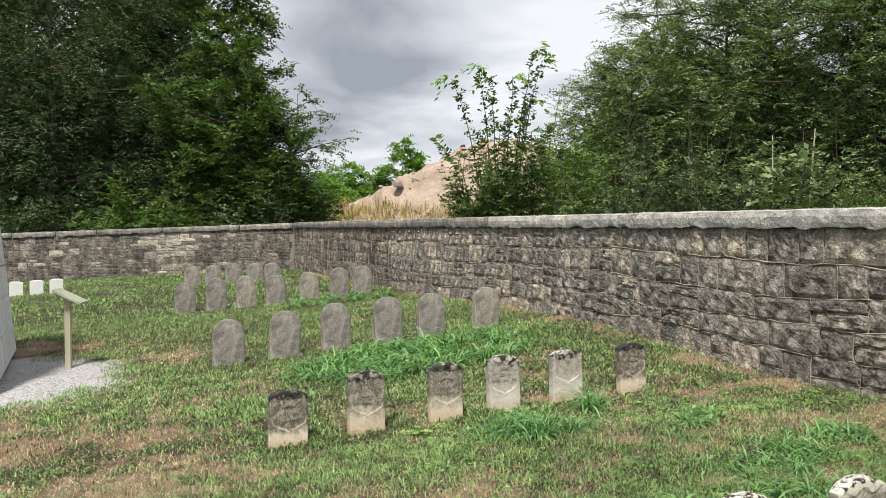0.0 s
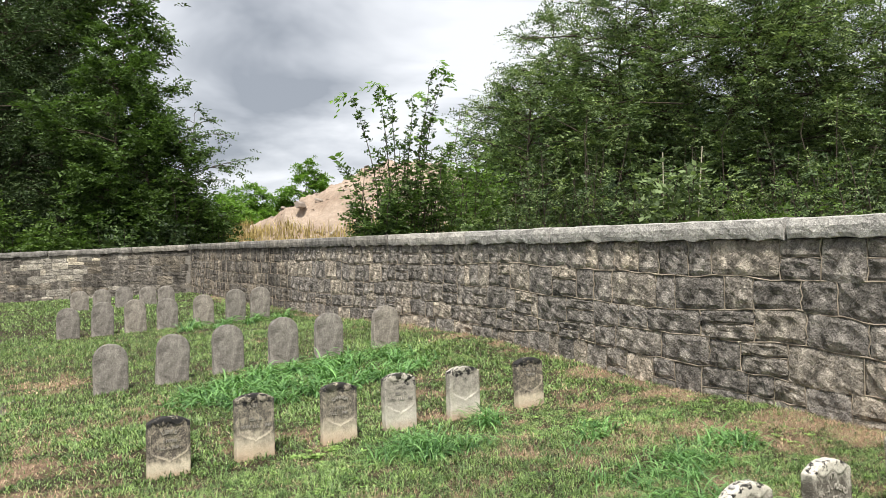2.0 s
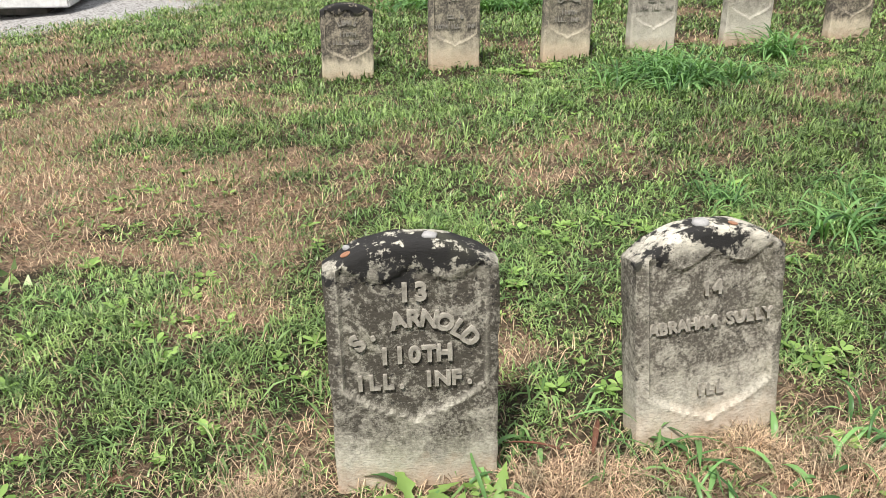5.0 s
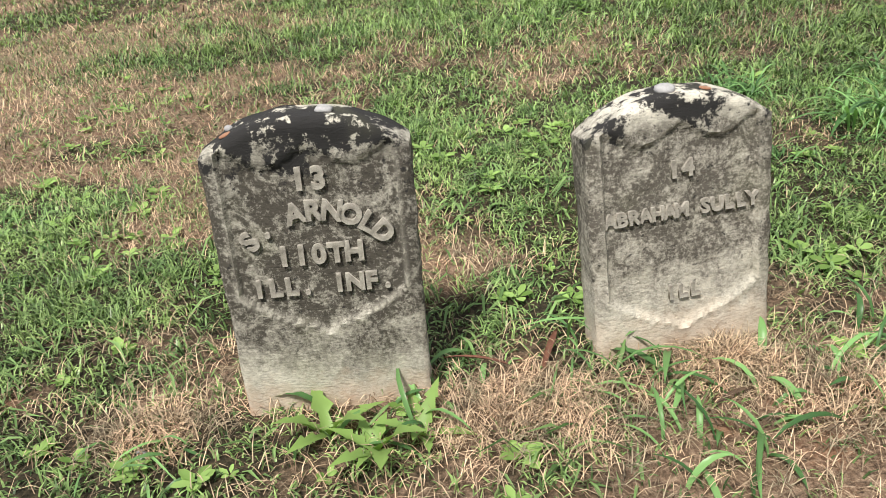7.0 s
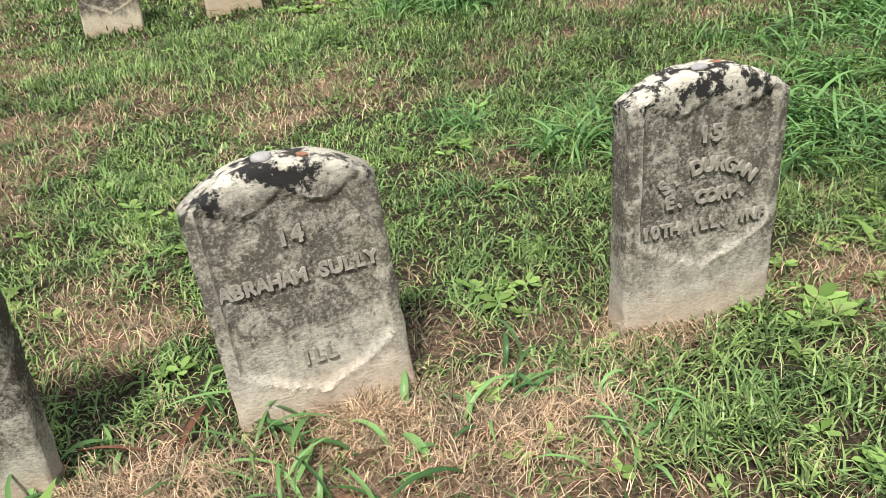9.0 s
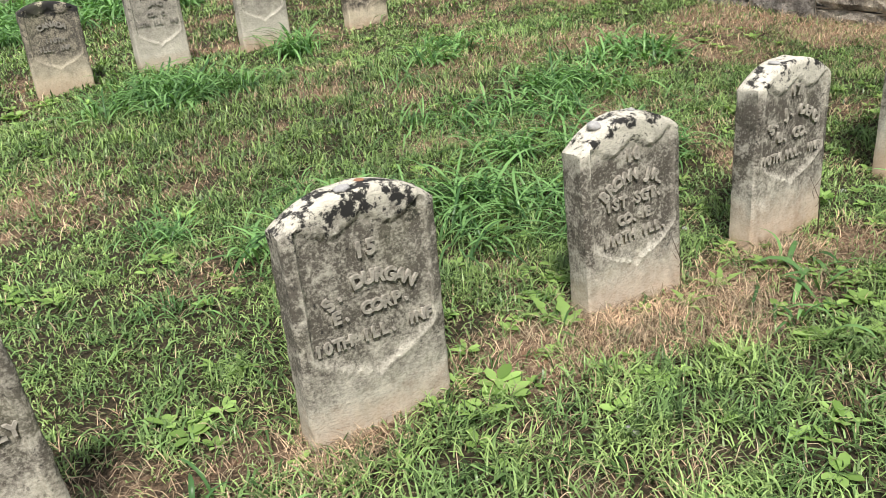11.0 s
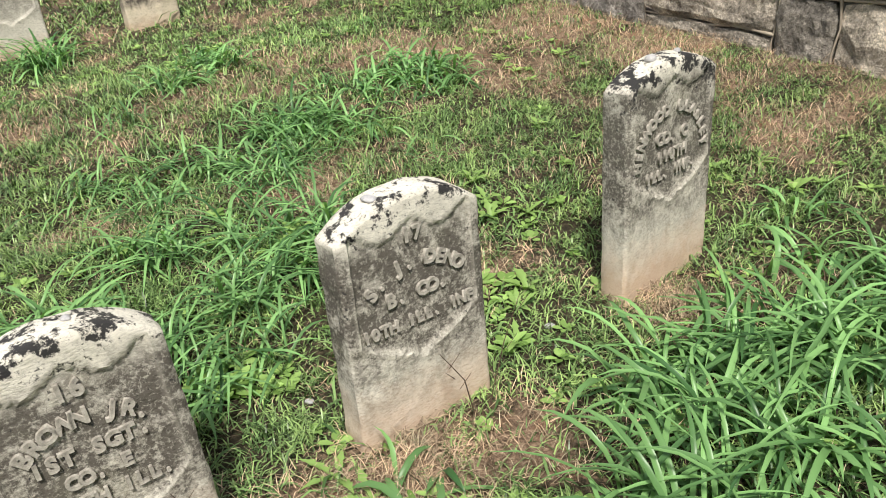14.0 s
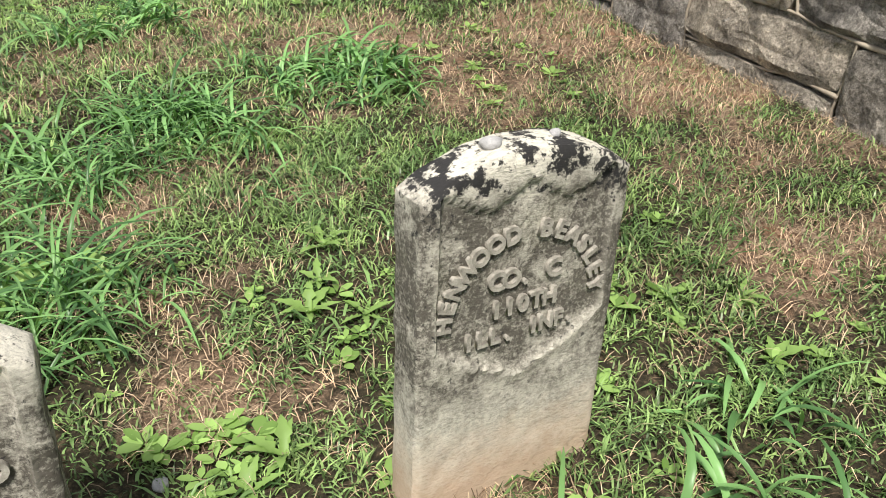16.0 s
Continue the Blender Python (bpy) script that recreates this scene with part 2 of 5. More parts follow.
def soil_material():
    """Lawn soil: thatch darkened for the shade between blades, with straw and red clay where the sod is thin, and
    gravel by the monument.
    """
    m, n, l, b = material("lawn_soil", 0.95)
    vec = coord(n)
    at = n.new("ShaderNodeAttribute")
    at.attribute_name = "bare"
    gr = n.new("ShaderNodeAttribute")
    gr.attribute_name = "gravel"
    fine = noise_tex(n, l, vec, 70, 5, 0.75)
    mid_n = noise_tex(n, l, vec, 9, 5, 0.65)
    # near-black lows put the shade between grass blades into the soil colour
    green = ramp(n, l, fine, [(0.3, (0.014, 0.012, 0.007)), (0.5, (0.040, 0.033, 0.019)), (0.70, (0.13, 0.098, 0.058))])
    straw = ramp(n, l, noise_tex(n, l, vec, 55, 5, 0.8, 0.6), [(0.3, (0.045, 0.029, 0.020)), (0.48, (0.20, 0.132, 0.088)), (0.74, (0.54, 0.39, 0.275))])
    clayc = blend(n, l, ramp(n, l, mid_n, [(0.54, grey(0)), (0.78, grey(1))]), straw, (0.30, 0.150, 0.085))
    fac = maths(n, l, 'MULTIPLY', maths(n, l, 'ADD', maths(n, l, 'SUBTRACT', at.outputs["Fac"], 0.5), maths(n, l, 'MULTIPLY', maths(n, l, 'SUBTRACT', fine, 0.5), 0.8)), 3.0)
    fac = maths(n, l, 'ADD', fac, 0.5, True)
    c = blend(n, l, fac, green, clayc)
    stones = n.new("ShaderNodeTexVoronoi")
    stones.inputs["Scale"].default_value = 38
    l.new(vec, stones.inputs["Vector"])
    gravel = ramp(n, l, stones.outputs["Distance"], [(0.0, (0.56, 0.55, 0.55)), (0.5, (0.42, 0.41, 0.41)), (0.8, (0.2, 0.19, 0.18))])
    gfac = maths(n, l, 'MULTIPLY', maths(n, l, 'SUBTRACT', gr.outputs["Fac"], maths(n, l, 'MULTIPLY', fine, 0.9)), 6.0, True)
    c = blend(n, l, gfac, c, gravel)
    l.new(c, b.inputs["Base Color"])
    bump(n, l, b, maths(n, l, 'ADD', fine, mid_n), 0.8, 0.02)
    return m


M_ROW1 = gravestone_marble("marble_weathered_grey", 0.01, 0.25, 1.3, 0.485, (0.80, 0.755, 0.645), (0.120, 0.108, 0.090), 0.12)
M_ROW1_BLACK = gravestone_marble("marble_weathered_blackened", 0.0, 0.23, 1.5, 0.445, (0.78, 0.74, 0.63), (0.085, 0.076, 0.063), 0.07)
M_ROW1_CHALK = gravestone_marble("marble_weathered_chalk_top", 0.02, 0.24, 1.4, 0.515, (0.80, 0.755, 0.65), (0.110, 0.098, 0.082), 0.15, 0.42)
# Last argument paints the sunlit top line of these two into the colour.
M_ROW2 = gravestone_marble("marble_sooty_upper_half", 0.13, 0.19, 1.3, 0.42, (0.70, 0.61, 0.47), (0.085, 0.076, 0.066), 0.10, pale_top_from=0.485)
M_ROW2_MID = gravestone_marble("marble_sooty_streaked", 0.10, 0.26, 1.25, 0.44, (0.70, 0.62, 0.48), (0.105, 0.095, 0.082), 0.15, pale_top_from=0.485)
M_ROW2_PALE = gravestone_marble("marble_pale", 0.12, 0.30, 0.9, 0.46, (0.66, 0.62, 0.53), (0.17, 0.155, 0.135), 0.12)
M_ROUND = rock("limestone_round_top_grey", (0.22, 0.20, 0.178), (0.54, 0.50, 0.445), 7.0, relief=0.008, spread=0.35)
M_WHITE = plain("marble_clean_white", (0.60, 0.60, 0.58), (0.74, 0.74, 0.72), 12, 0.8)
M_LETTER = plain("raised_marble_edge", (0.20, 0.183, 0.155), (0.54, 0.505, 0.44), 55, 0.85, 0.5, 0.003)
M_LETTER_DARK = plain("raised_marble_edge_sooty", (0.20, 0.185, 0.165), (0.40, 0.375, 0.33), 60, 0.85, 0.5, 0.003)
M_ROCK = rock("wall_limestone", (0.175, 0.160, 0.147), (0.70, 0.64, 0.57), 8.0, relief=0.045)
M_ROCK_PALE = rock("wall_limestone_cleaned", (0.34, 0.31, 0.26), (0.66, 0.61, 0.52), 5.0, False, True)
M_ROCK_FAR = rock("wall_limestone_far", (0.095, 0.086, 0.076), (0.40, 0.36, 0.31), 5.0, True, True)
M_CORE = plain("wall_mortar_bed", (0.14, 0.13, 0.115), (0.30, 0.275, 0.24), 12, 0.95, 0.6)
M_BEAD = plain("mortar_bead", (0.17, 0.14, 0.11), (0.48, 0.41, 0.32), 4, 0.95, 0.5)
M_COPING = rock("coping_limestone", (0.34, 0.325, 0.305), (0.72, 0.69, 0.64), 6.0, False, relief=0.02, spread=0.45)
# Same coping limestone, its colour toned darker for the distant slabs.
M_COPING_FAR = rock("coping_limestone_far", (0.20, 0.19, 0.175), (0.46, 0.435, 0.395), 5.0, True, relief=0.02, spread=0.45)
M_SOIL = soil_material()
M_MONUMENT = plain("monument_limestone", (0.62, 0.62, 0.62), (0.80, 0.79, 0.77), 2.6, 0.85, 0.5)
M_GREEN_PAINT = plain("sign_panel_weathered", (0.28, 0.30, 0.22), (0.42, 0.43, 0.34), 8, 0.7)
M_POST = plain("sign_post_wood", (0.40, 0.37, 0.26), (0.56, 0.52, 0.40), 9, 0.8, 0.4, 0.01, (1, 1, 0.2))
M_BARK = plain("bark", (0.045, 0.036, 0.028), (0.13, 0.105, 0.08), 8, 0.95, 0.8, 0.03, (1, 1, 0.2))
M_DIRT = plain("rubble_dirt", (0.30, 0.225, 0.17), (0.47, 0.385, 0.31), 0.5, 0.95, 0.8, 0.2)
M_PEBBLE = plain("offering_pebble", (0.33, 0.325, 0.325), (0.52, 0.51, 0.51), 90, 0.7)
M_COPPER = plain("copper_coin", (0.34, 0.15, 0.08), (0.45, 0.24, 0.15), 200, 0.45)
M_GRASS = leafy("lawn_blades", (0.040, 0.070, 0.024), (0.300, 0.430, 0.165), 0.14, 0.33, 7.0)
M_STRAW = leafy("dead_grass", (0.12, 0.074, 0.050), (0.66, 0.49, 0.36), 0.08, 0.7, 11.0)
M_CRAB = leafy("wide_grass_leaf", (0.050, 0.125, 0.042), (0.205, 0.38, 0.135), 0.25, 0.33)
M_COARSE = leafy("coarse_grass_leaf", (0.045, 0.10, 0.028), (0.21, 0.335, 0.12), 0.25, 0.38)
M_WEED = leafy("broad_weed_leaf", (0.13, 0.23, 0.05), (0.31, 0.47, 0.14), 0.3, 0.45)
# Dark cedar green, with the wood's shade also put into the colour.
M_LEAF_DARK = leafy("foliage_dark_cedar_shaded", (0.020, 0.036, 0.018), (0.115, 0.170, 0.075), 0.22, 0.55, 1.1)
# Near-black leaf colour: the deep wood's shade is put into it.
M_LEAF_SHADE = leafy("foliage_wood_shade", (0.016, 0.026, 0.014), (0.055, 0.080, 0.038), 0.15)
M_LEAF_MID = leafy("foliage_broadleaf", (0.03, 0.055, 0.016), (0.10, 0.165, 0.045), 0.35)
M_LEAF_LOCUST = leafy("foliage_locust", (0.035, 0.062, 0.030), (0.225, 0.300, 0.130), 0.28, 0.55, 1.5)
M_LEAF_BRIGHT = leafy("foliage_bright_shoot", (0.09, 0.17, 0.03), (0.20, 0.34, 0.07), 0.4)
M_LEAF_PALE = leafy("foliage_pale_broad", (0.08, 0.12, 0.05), (0.20, 0.27, 0.12), 0.3)
M_LEAF_BUSH = leafy("foliage_bush", (0.05, 0.09, 0.022), (0.14, 0.22, 0.06), 0.4)
M_RUBBLE = plain("rubble_stone", (0.26, 0.21, 0.17), (0.46, 0.41, 0.36), 1.5, 0.95)
M_STALK = plain("dry_stalk", (0.06, 0.04, 0.03), (0.12, 0.08, 0.05), 30)
M_WITHERED = plain("withered_leaf", (0.12, 0.045, 0.030), (0.22, 0.11, 0.07), 60, 0.7)
M_DRY_GRASS = leafy("tall_dry_grass", (0.24, 0.18, 0.08), (0.48, 0.38, 0.18), 0.3, 0.8)

# ---- mesh helpers ----


def mesh_np(name, verts, faces, mat, smooth=False):
    """A mesh from numpy arrays; all faces have the same number of corners."""
    verts, faces = np.asarray(verts, np.float32), np.asarray(faces, np.int32)
    me = bpy.data.meshes.new(name)
    k = faces.shape[1]
    me.vertices.add(len(verts))
    me.vertices.foreach_set("co", verts.ravel())
    me.loops.add(faces.size)
    me.loops.foreach_set("vertex_index", faces.ravel())
    me.polygons.add(len(faces))
    me.polygons.foreach_set("loop_start", np.arange(0, faces.size, k, dtype=np.int32))
    me.polygons.foreach_set("use_smooth", np.full(len(faces), smooth))
    me.update(calc_edges=True)
    me.validate()
    me.materials.append(mat)
    return me


def part(name, bm, mat, parent=None, label="", smooth=False):
    """Link a bmesh (or a ready mesh) as one object, under its thing."""
    if isinstance(bm, bpy.types.Mesh):
        me = bm
    else:
        me = bpy.data.meshes.new(name)
        bmesh.ops.recalc_face_normals(bm, faces=bm.faces)
        bm.to_mesh(me)
        bm.free()
        me.materials.append(mat)
        if smooth:
            me.polygons.foreach_set("use_smooth", [True] * len(me.polygons))
    ob = new(name, me)
    ob.parent = parent
    if label:
        tagged(ob, label)
    return ob


def box(x0, x1, y0, y1, z0, z1, bevel=0.0, bm=None, m=None):
    bm = bm or bmesh.new()
    made = bmesh.ops.create_cube(bm, size=1.0, matrix=Matrix.LocRotScale(((x0 + x1) / 2, (y0 + y1) / 2, (z0 + z1) / 2), None, (x1 - x0, y1 - y0, z1 - z0)))
    if m is not None:
        bmesh.ops.transform(bm, matrix=m, verts=made["verts"])
    if bevel:
        bmesh.ops.bevel(bm, geom=list({e for v in made["verts"] for e in v.link_edges}), offset=bevel, segments=2, affect='EDGES', profile=0.5)
    return bm


def tube(points, radii, sides=6):
    """A tapered tube along points: vertices and quads."""
    pts = np.asarray(points, float)
    n = len(pts)
    d = np.gradient(pts, axis=0)
    d /= np.linalg.norm(d, axis=1, keepdims=True) + 1e-9
    ref = np.where(np.abs(d[:, 2:3]) > 0.9, np.array([[1.0, 0, 0]]), np.array([[0, 0, 1.0]]))
    a = np.cross(d, ref)
    a /= np.linalg.norm(a, axis=1, keepdims=True) + 1e-9
    c = np.cross(d, a)
    ang = np.linspace(0, 2 * np.pi, sides, endpoint=False)
    ring = np.cos(ang)[None, :, None] * a[:, None] + np.sin(ang)[None, :, None] * c[:, None]
    v = pts[:, None] + ring * np.asarray(radii)[:, None, None]
    i, j = np.meshgrid(np.arange(n - 1), np.arange(sides), indexing="ij")
    q = np.stack([i * sides + j, i * sides + (j + 1) % sides, (i + 1) * sides + (j + 1) % sides, (i + 1) * sides + j], -1).reshape(-1, 4)
    return v.reshape(-1, 3), q


def join_np(pieces):
    vs, fs, o = [], [], 0
    for v, f in pieces:
        vs.append(v)
        fs.append(f + o)
        o += len(v)
    return np.concatenate(vs), np.concatenate(fs)


def smoothstep(a, b, x):
    t = np.clip((x - a) / (b - a), 0, 1)
    return t * t * (3 - 2 * t)


_rng = np.random.default_rng(7)
_waves = [(_rng.uniform(-1, 1, 2) * f, _rng.uniform(0, 6.28), 1.0 / f ** 0.6) for f in np.geomspace(0.9, 9, 26)]


def lawn_noise(x, y):
    """Smooth uneven field, about -1 to 1."""
    s = 0
    for k, p, a in _waves:
        s = s + a * np.sin(k[0] * x * 2 + k[1] * y * 2 + p + 0.6 * np.sin(k[1] * x - k[0] * y))
    return s / 3.0


BARE_SPOTS = [(1.08, 2.98, 0.16), (1.66, 2.87, 0.22), (2.12, 2.86, 0.2), (2.4, 2.78, 0.2), (2.65, 2.95, 0.14), (3.36, 2.93, 0.2), (3.68, 2.83, 0.22), (4.04, 2.9, 0.16), (4.8, 2.95, 0.2), (4.7, 3.72, 0.18), (4.56, 3.36, 0.2), (5.42, 3.16, 0.28), (6.0, 3.65, 0.2), (6.2, 5.0, 0.22),
              (0.5, 5.3, 0.75), (0.1, 4.8, 0.6), (1.07, 3.85, 0.22), (0.95, 3.2, 0.3), (-0.1, 5.95, 0.7), (-0.35, 7.85, 0.8), (0.28, 6.4, 0.5), (1.67, 9.2, 0.6),
              (6.1, 7.5, 0.35), (4.9, 5.6, 0.2), (2.1, 2.75, 0.26), (1.35, 2.72, 0.32), (3.2, 2.85, 0.3), (3.7, 2.8, 0.28), (4.35, 2.75, 0.24), (2.6, 3.0, 0.24),
              (4.7, 3.25, 0.3), (5.5, 4.4, 0.2), (5.1, 2.85, 0.2), (6.3, 4.2, 0.2), (6.35, 6.2, 0.25), (1.75, 2.45, 0.22), (2.75, 2.35, 0.25), (2.2, 2.4, 0.35), (2.05, 4.6, 0.2), (-0.8, 9.0, 0.6), (3.2, 4.9, 0.25),
              (0.9, 4.4, 0.35), (5.8, 3.3, 0.2), (0.6, 8.7, 0.7), (0.9, 12.6, 0.9), (-0.3, 14.0, 0.8), (1.6, 14.5, 0.6)]


def bare_at(x, y):
    x, y = np.asarray(x, float), np.asarray(y, float)
    b = 0.24 + 0.15 * lawn_noise(x, y) + 0.17 * lawn_noise(3.1 * x + 5, 3.1 * y - 3) + 0.14 * lawn_noise(8.3 * x, 8.3 * y + 4)
    for sx, sy, r in BARE_SPOTS:
        d2 = ((x - sx) ** 2 + ((y - sy) * 1.15) ** 2) / r ** 2
        b = b + 0.36 * np.exp(-1.2 * d2)
    b = b + 0.26 * np.exp(-((x - 6.45) / 0.24) ** 2) * (y < 29)
    b = b - (0.10 + 0.25 * smoothstep(1.0, 3.0, x)) * smoothstep(7.5, 12, y) * (x < 6.0)
    return np.clip(b, 0, 1)


def gravel_at(x, y):
    x, y = np.asarray(x, float), np.asarray(y, float)
    d = ((x + 1.3) / 1.75) ** 2 + ((y - 11.6) / 2.15) ** 2
    return np.clip(1.25 - 0.75 * d + 0.10 * lawn_noise(2 * x, 2 * y), 0, 1)


def ground_z(x, y):
    x, y = np.asarray(x, float), np.asarray(y, float)
    xs = np.clip(x, -12, 8)
    z = -0.16 + 0.055 * xs + 0.14 * smoothstep(3, 11, y) + 0.012 * lawn_noise(1.3 * x, 1.3 * y) * (np.abs(x) < 40)
    z = z + 0.034 * (np.clip(x, 1.2, 6.5) - 3.9) * smoothstep(7.5, 10.5, y) * (1 - smoothstep(12.5, 16, y)) - 0.04 * np.exp(-((y - 6.7) / 1.1) ** 2)
    z = z + np.clip(0.03 - 0.033 * (x - 2.0), -0.045, 0.035) * np.exp(-((y - 2.95) / 1.1) ** 2)
    z = z - 0.045 * np.exp(-((x - 4.85) / 0.42) ** 2 - ((y - 2.95) / 0.42) ** 2)
    return z


def gz(x, y):
    return float(ground_z(x, y))


# ---- ground: one sheet to the horizon ----
def graded(lo, hi, step, far):
    near = np.arange(lo, hi + 1e-6, step)
    out = np.geomspace(step, far, 46)
    return np.concatenate([lo - out[::-1], near, hi + out])


gx, gy = graded(-3.0, 7.0, 0.078, 2200.0), graded(0.6, 14.0, 0.078, 2200.0)
GX, GY = np.meshgrid(gx, gy, indexing="ij")
gv = np.stack([GX, GY, ground_z(GX, GY)], -1).reshape(-1, 3)
gi, gj = np.meshgrid(np.arange(len(gx) - 1), np.arange(len(gy) - 1), indexing="ij")
w = len(gy)
gf = np.stack([gi * w + gj, (gi + 1) * w + gj, (gi + 1) * w + gj + 1, gi * w + gj + 1], -1).reshape(-1, 4)
ground_me = mesh_np("ground", gv, gf, M_SOIL, True)
for attr, fn in (("bare", bare_at), ("gravel", gravel_at)):
    a = ground_me.attributes.new(attr, 'FLOAT', 'POINT')
    a.data.foreach_set("value", fn(gv[:, 0], gv[:, 1]).astype(np.float32))
tagged(new("ground", ground_me), "worn cemetery lawn with straw and clay patches", "ground", kind="structure")

# ---- cemetery wall ----
WALL_X, WALL_END, WALL_START = 6.53, 29.5, -6.0


def wall_top(y):
    """Underside of the coping."""
    return 1.70 + 0.0075 * y - 0.00009 * y * y


wall_right = tagged(new("wall_right"), "dark rock-faced limestone cemetery wall with raised mortar joints", "stone wall", kind="structure")
ys = np.linspace(WALL_START, WALL_END + 0.5, 40)
bm = bmesh.new()
cols = []
for y in ys:
    cols.append([bm.verts.new(p) for p in ((WALL_X, y, -0.5), (WALL_X, y, wall_top(y)), (WALL_X + 0.5, y, wall_top(y)), (WALL_X + 0.5, y, -0.5))])
for a, b in zip(cols, cols[1:]):
    for i in range(4):
        bm.faces.new((a[i], a[(i + 1) % 4], b[(i + 1) % 4], b[i]))
bm.faces.new(cols[0])
bm.faces.new(cols[-1][::-1])
part("wall_core", bm, M_CORE, wall_right)


def rough_block(w, h, seed, nx=5, nz=4, proud=0.042, face=0.5):
    """A rock-faced block of w by h whose face looks to -x, split and broken; its back lies at x = 0."""
    r = np.random.default_rng(seed)
    us, vs = np.linspace(0, 1, nx + 1), np.linspace(0, 1, nz + 1)
    tilt = r.uniform(-0.35, 0.35, 2) * proud
    o = Vector((seed * 1.37 % 50, seed * 0.71 % 50, 0))
    verts, faces = [], []
    for v in vs:
        for u in us:
            e = min(u, 1 - u, v, 1 - v)
            split = noise.noise(Vector((u * w * 9, v * h * 9, 0)) + o) + 0.6 * abs(noise.noise(Vector((u * w * 22, v * h * 22, 4)) + o))
            d = proud * (0.62 if e < 1e-6 else 1.0) + proud * face * (1.5 * split + r.uniform(-0.25, 0.25)) * (1 if e > 1e-6 else 0.35)
            d = max(0.006, d + tilt[0] * (u - 0.5) + tilt[1] * (v - 0.5))
            j = 0.010 if e < 1e-6 else 0.014
            corner = (u in (0, 1)) and (v in (0, 1))
            cu = 0.012 * (1 if u == 0 else -1) if corner else 0
            cv = 0.012 * (1 if v == 0 else -1) if corner else 0
            verts.append((-d, u * w + r.uniform(-j, j) * 0.6 + cu, v * h + r.uniform(-j, j) * 0.5 + cv))
    k = nx + 1
    for j in range(nz):
        for i in range(nx):
            faces.append((j * k + i, (j + 1) * k + i, (j + 1) * k + i + 1, j * k + i + 1))
    ringi = [i for i in range(k)] + [j * k + nx for j in range(1, nz + 1)] + [nz * k + i for i in range(nx - 1, -1, -1)] + [j * k for j in range(nz - 1, 0, -1)]
    o = len(verts)
    for i in ringi:
        verts.append((0.02, verts[i][1], verts[i][2]))
    for i in range(len(ringi)):
        a, b = ringi[i], ringi[(i + 1) % len(ringi)]
        faces.append((a, b, o + (i + 1) % len(ringi), o + i))
    return np.array(verts), np.array(faces)


rw = random.Random(11)
COURSES = [0.0, 0.19, 0.365, 0.56, 0.78, 1.0]


def course_z(k, y):
    """Height of a wavering bed joint."""
    base, top = 0.02 + gz(WALL_X, max(y, 0)) * 0.75, wall_top(y)
    t = COURSES[k]
    wob = 0.0 if k in (0, len(COURSES) - 1) else 0.05 * noise.noise(Vector((1.1 * y, 3.1 * k, 0))) + 0.025 * noise.noise(Vector((4.3 * y, 3.1 * k, 7))) + 0.030 * math.sin(0.8 * y + 1.7 * k) + 0.012 * math.sin(2.1 * y + 2.9 * k)
    return base - 0.16 * (k == 0) + (top - base) * t + wob


def bead(points, radius, seed):
    r = np.random.default_rng(seed)
    n = len(points)
    return tube(points, radius * (0.6 + 0.5 * r.random(n)), 5)


blocks_near, blocks_far, uprights, flats = [], [], [], []
for k in range(len(COURSES) - 1):
    y = WALL_START + rw.uniform(0, 0.4)
    while y < WALL_END - 0.05:
        length = rw.uniform(0.20, 0.62) * (1.3 if y < 7 else 1.0)
        if rw.random() < 0.18:
            length *= 0.55
        length = min(length, WALL_END - y)
        ym = y + length / 2
        z0, z1 = course_z(k, ym), course_z(k + 1, ym)
        split = rw.random() < 0.26 and length > 0.28 and z1 - z0 > 0.2
        spans = [(z0, z0 + (z1 - z0) * 0.55), (z0 + (z1 - z0) * 0.55, z1)] if split else [(z0, z1)]
        for a, b in spans:
            slope = (course_z(k + 1, y + length) - course_z(k + 1, y)) / length
            spec = (y + 0.006, a + 0.006, length - 0.012, b - a - 0.012, slope * 0.7)
            (blocks_near if 1.6 < y < 18.5 and len(blocks_near) < 300 else blocks_far).append(spec)
        if split:
            flats.append((y, length, spans[0][1]))
        uprights.append((y, course_z(k, y), course_z(k + 1, y)))
        y += length


def placed_block(spec, seed, near=False):
    y, z, wd, h, slope = spec
    v, f = rough_block(wd, h, seed, *((8, 6, 0.045, 0.40) if near else (5, 4, 0.042, 0.42)))
    v[:, 2] += slope * (v[:, 1] - wd / 2)
    v += (WALL_X, y, z)
    return v, f


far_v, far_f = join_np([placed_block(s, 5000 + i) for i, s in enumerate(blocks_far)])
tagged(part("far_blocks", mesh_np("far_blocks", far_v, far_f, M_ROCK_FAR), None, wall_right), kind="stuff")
for k in range(1, len(COURSES) - 1):
    yy = np.arange(WALL_START, WALL_END, 0.09)
    pts = [(WALL_X - 0.029 - 0.004 * math.sin(5 * y), y, course_z(k, y)) for y in yy]
    v, f = bead(pts, 0.0088, k)
    part("mortar_bead", mesh_np("mortar_bead", v, f, M_BEAD, True), None, wall_right)
ups = []
for i, (y, z0, z1) in enumerate(uprights):
    zz = np.linspace(z0, z1, 5)
    ups.append(bead([(WALL_X - 0.030, y + 0.012 * math.sin(40 * z + i), z) for z in zz], 0.0070, i))
for i, (y, ln, z) in enumerate(flats):
    ups.append(bead([(WALL_X - 0.030, y + ln * t, z + 0.01 * math.sin(9 * t + i)) for t in (0, 0.25, 0.5, 0.75, 1)], 0.008, 900 + i))
v, f = join_np(ups)
tagged(part("upright_mortar_beads", mesh_np("upright_mortar_beads", v, f, M_BEAD, True), None, wall_right), kind="stuff")


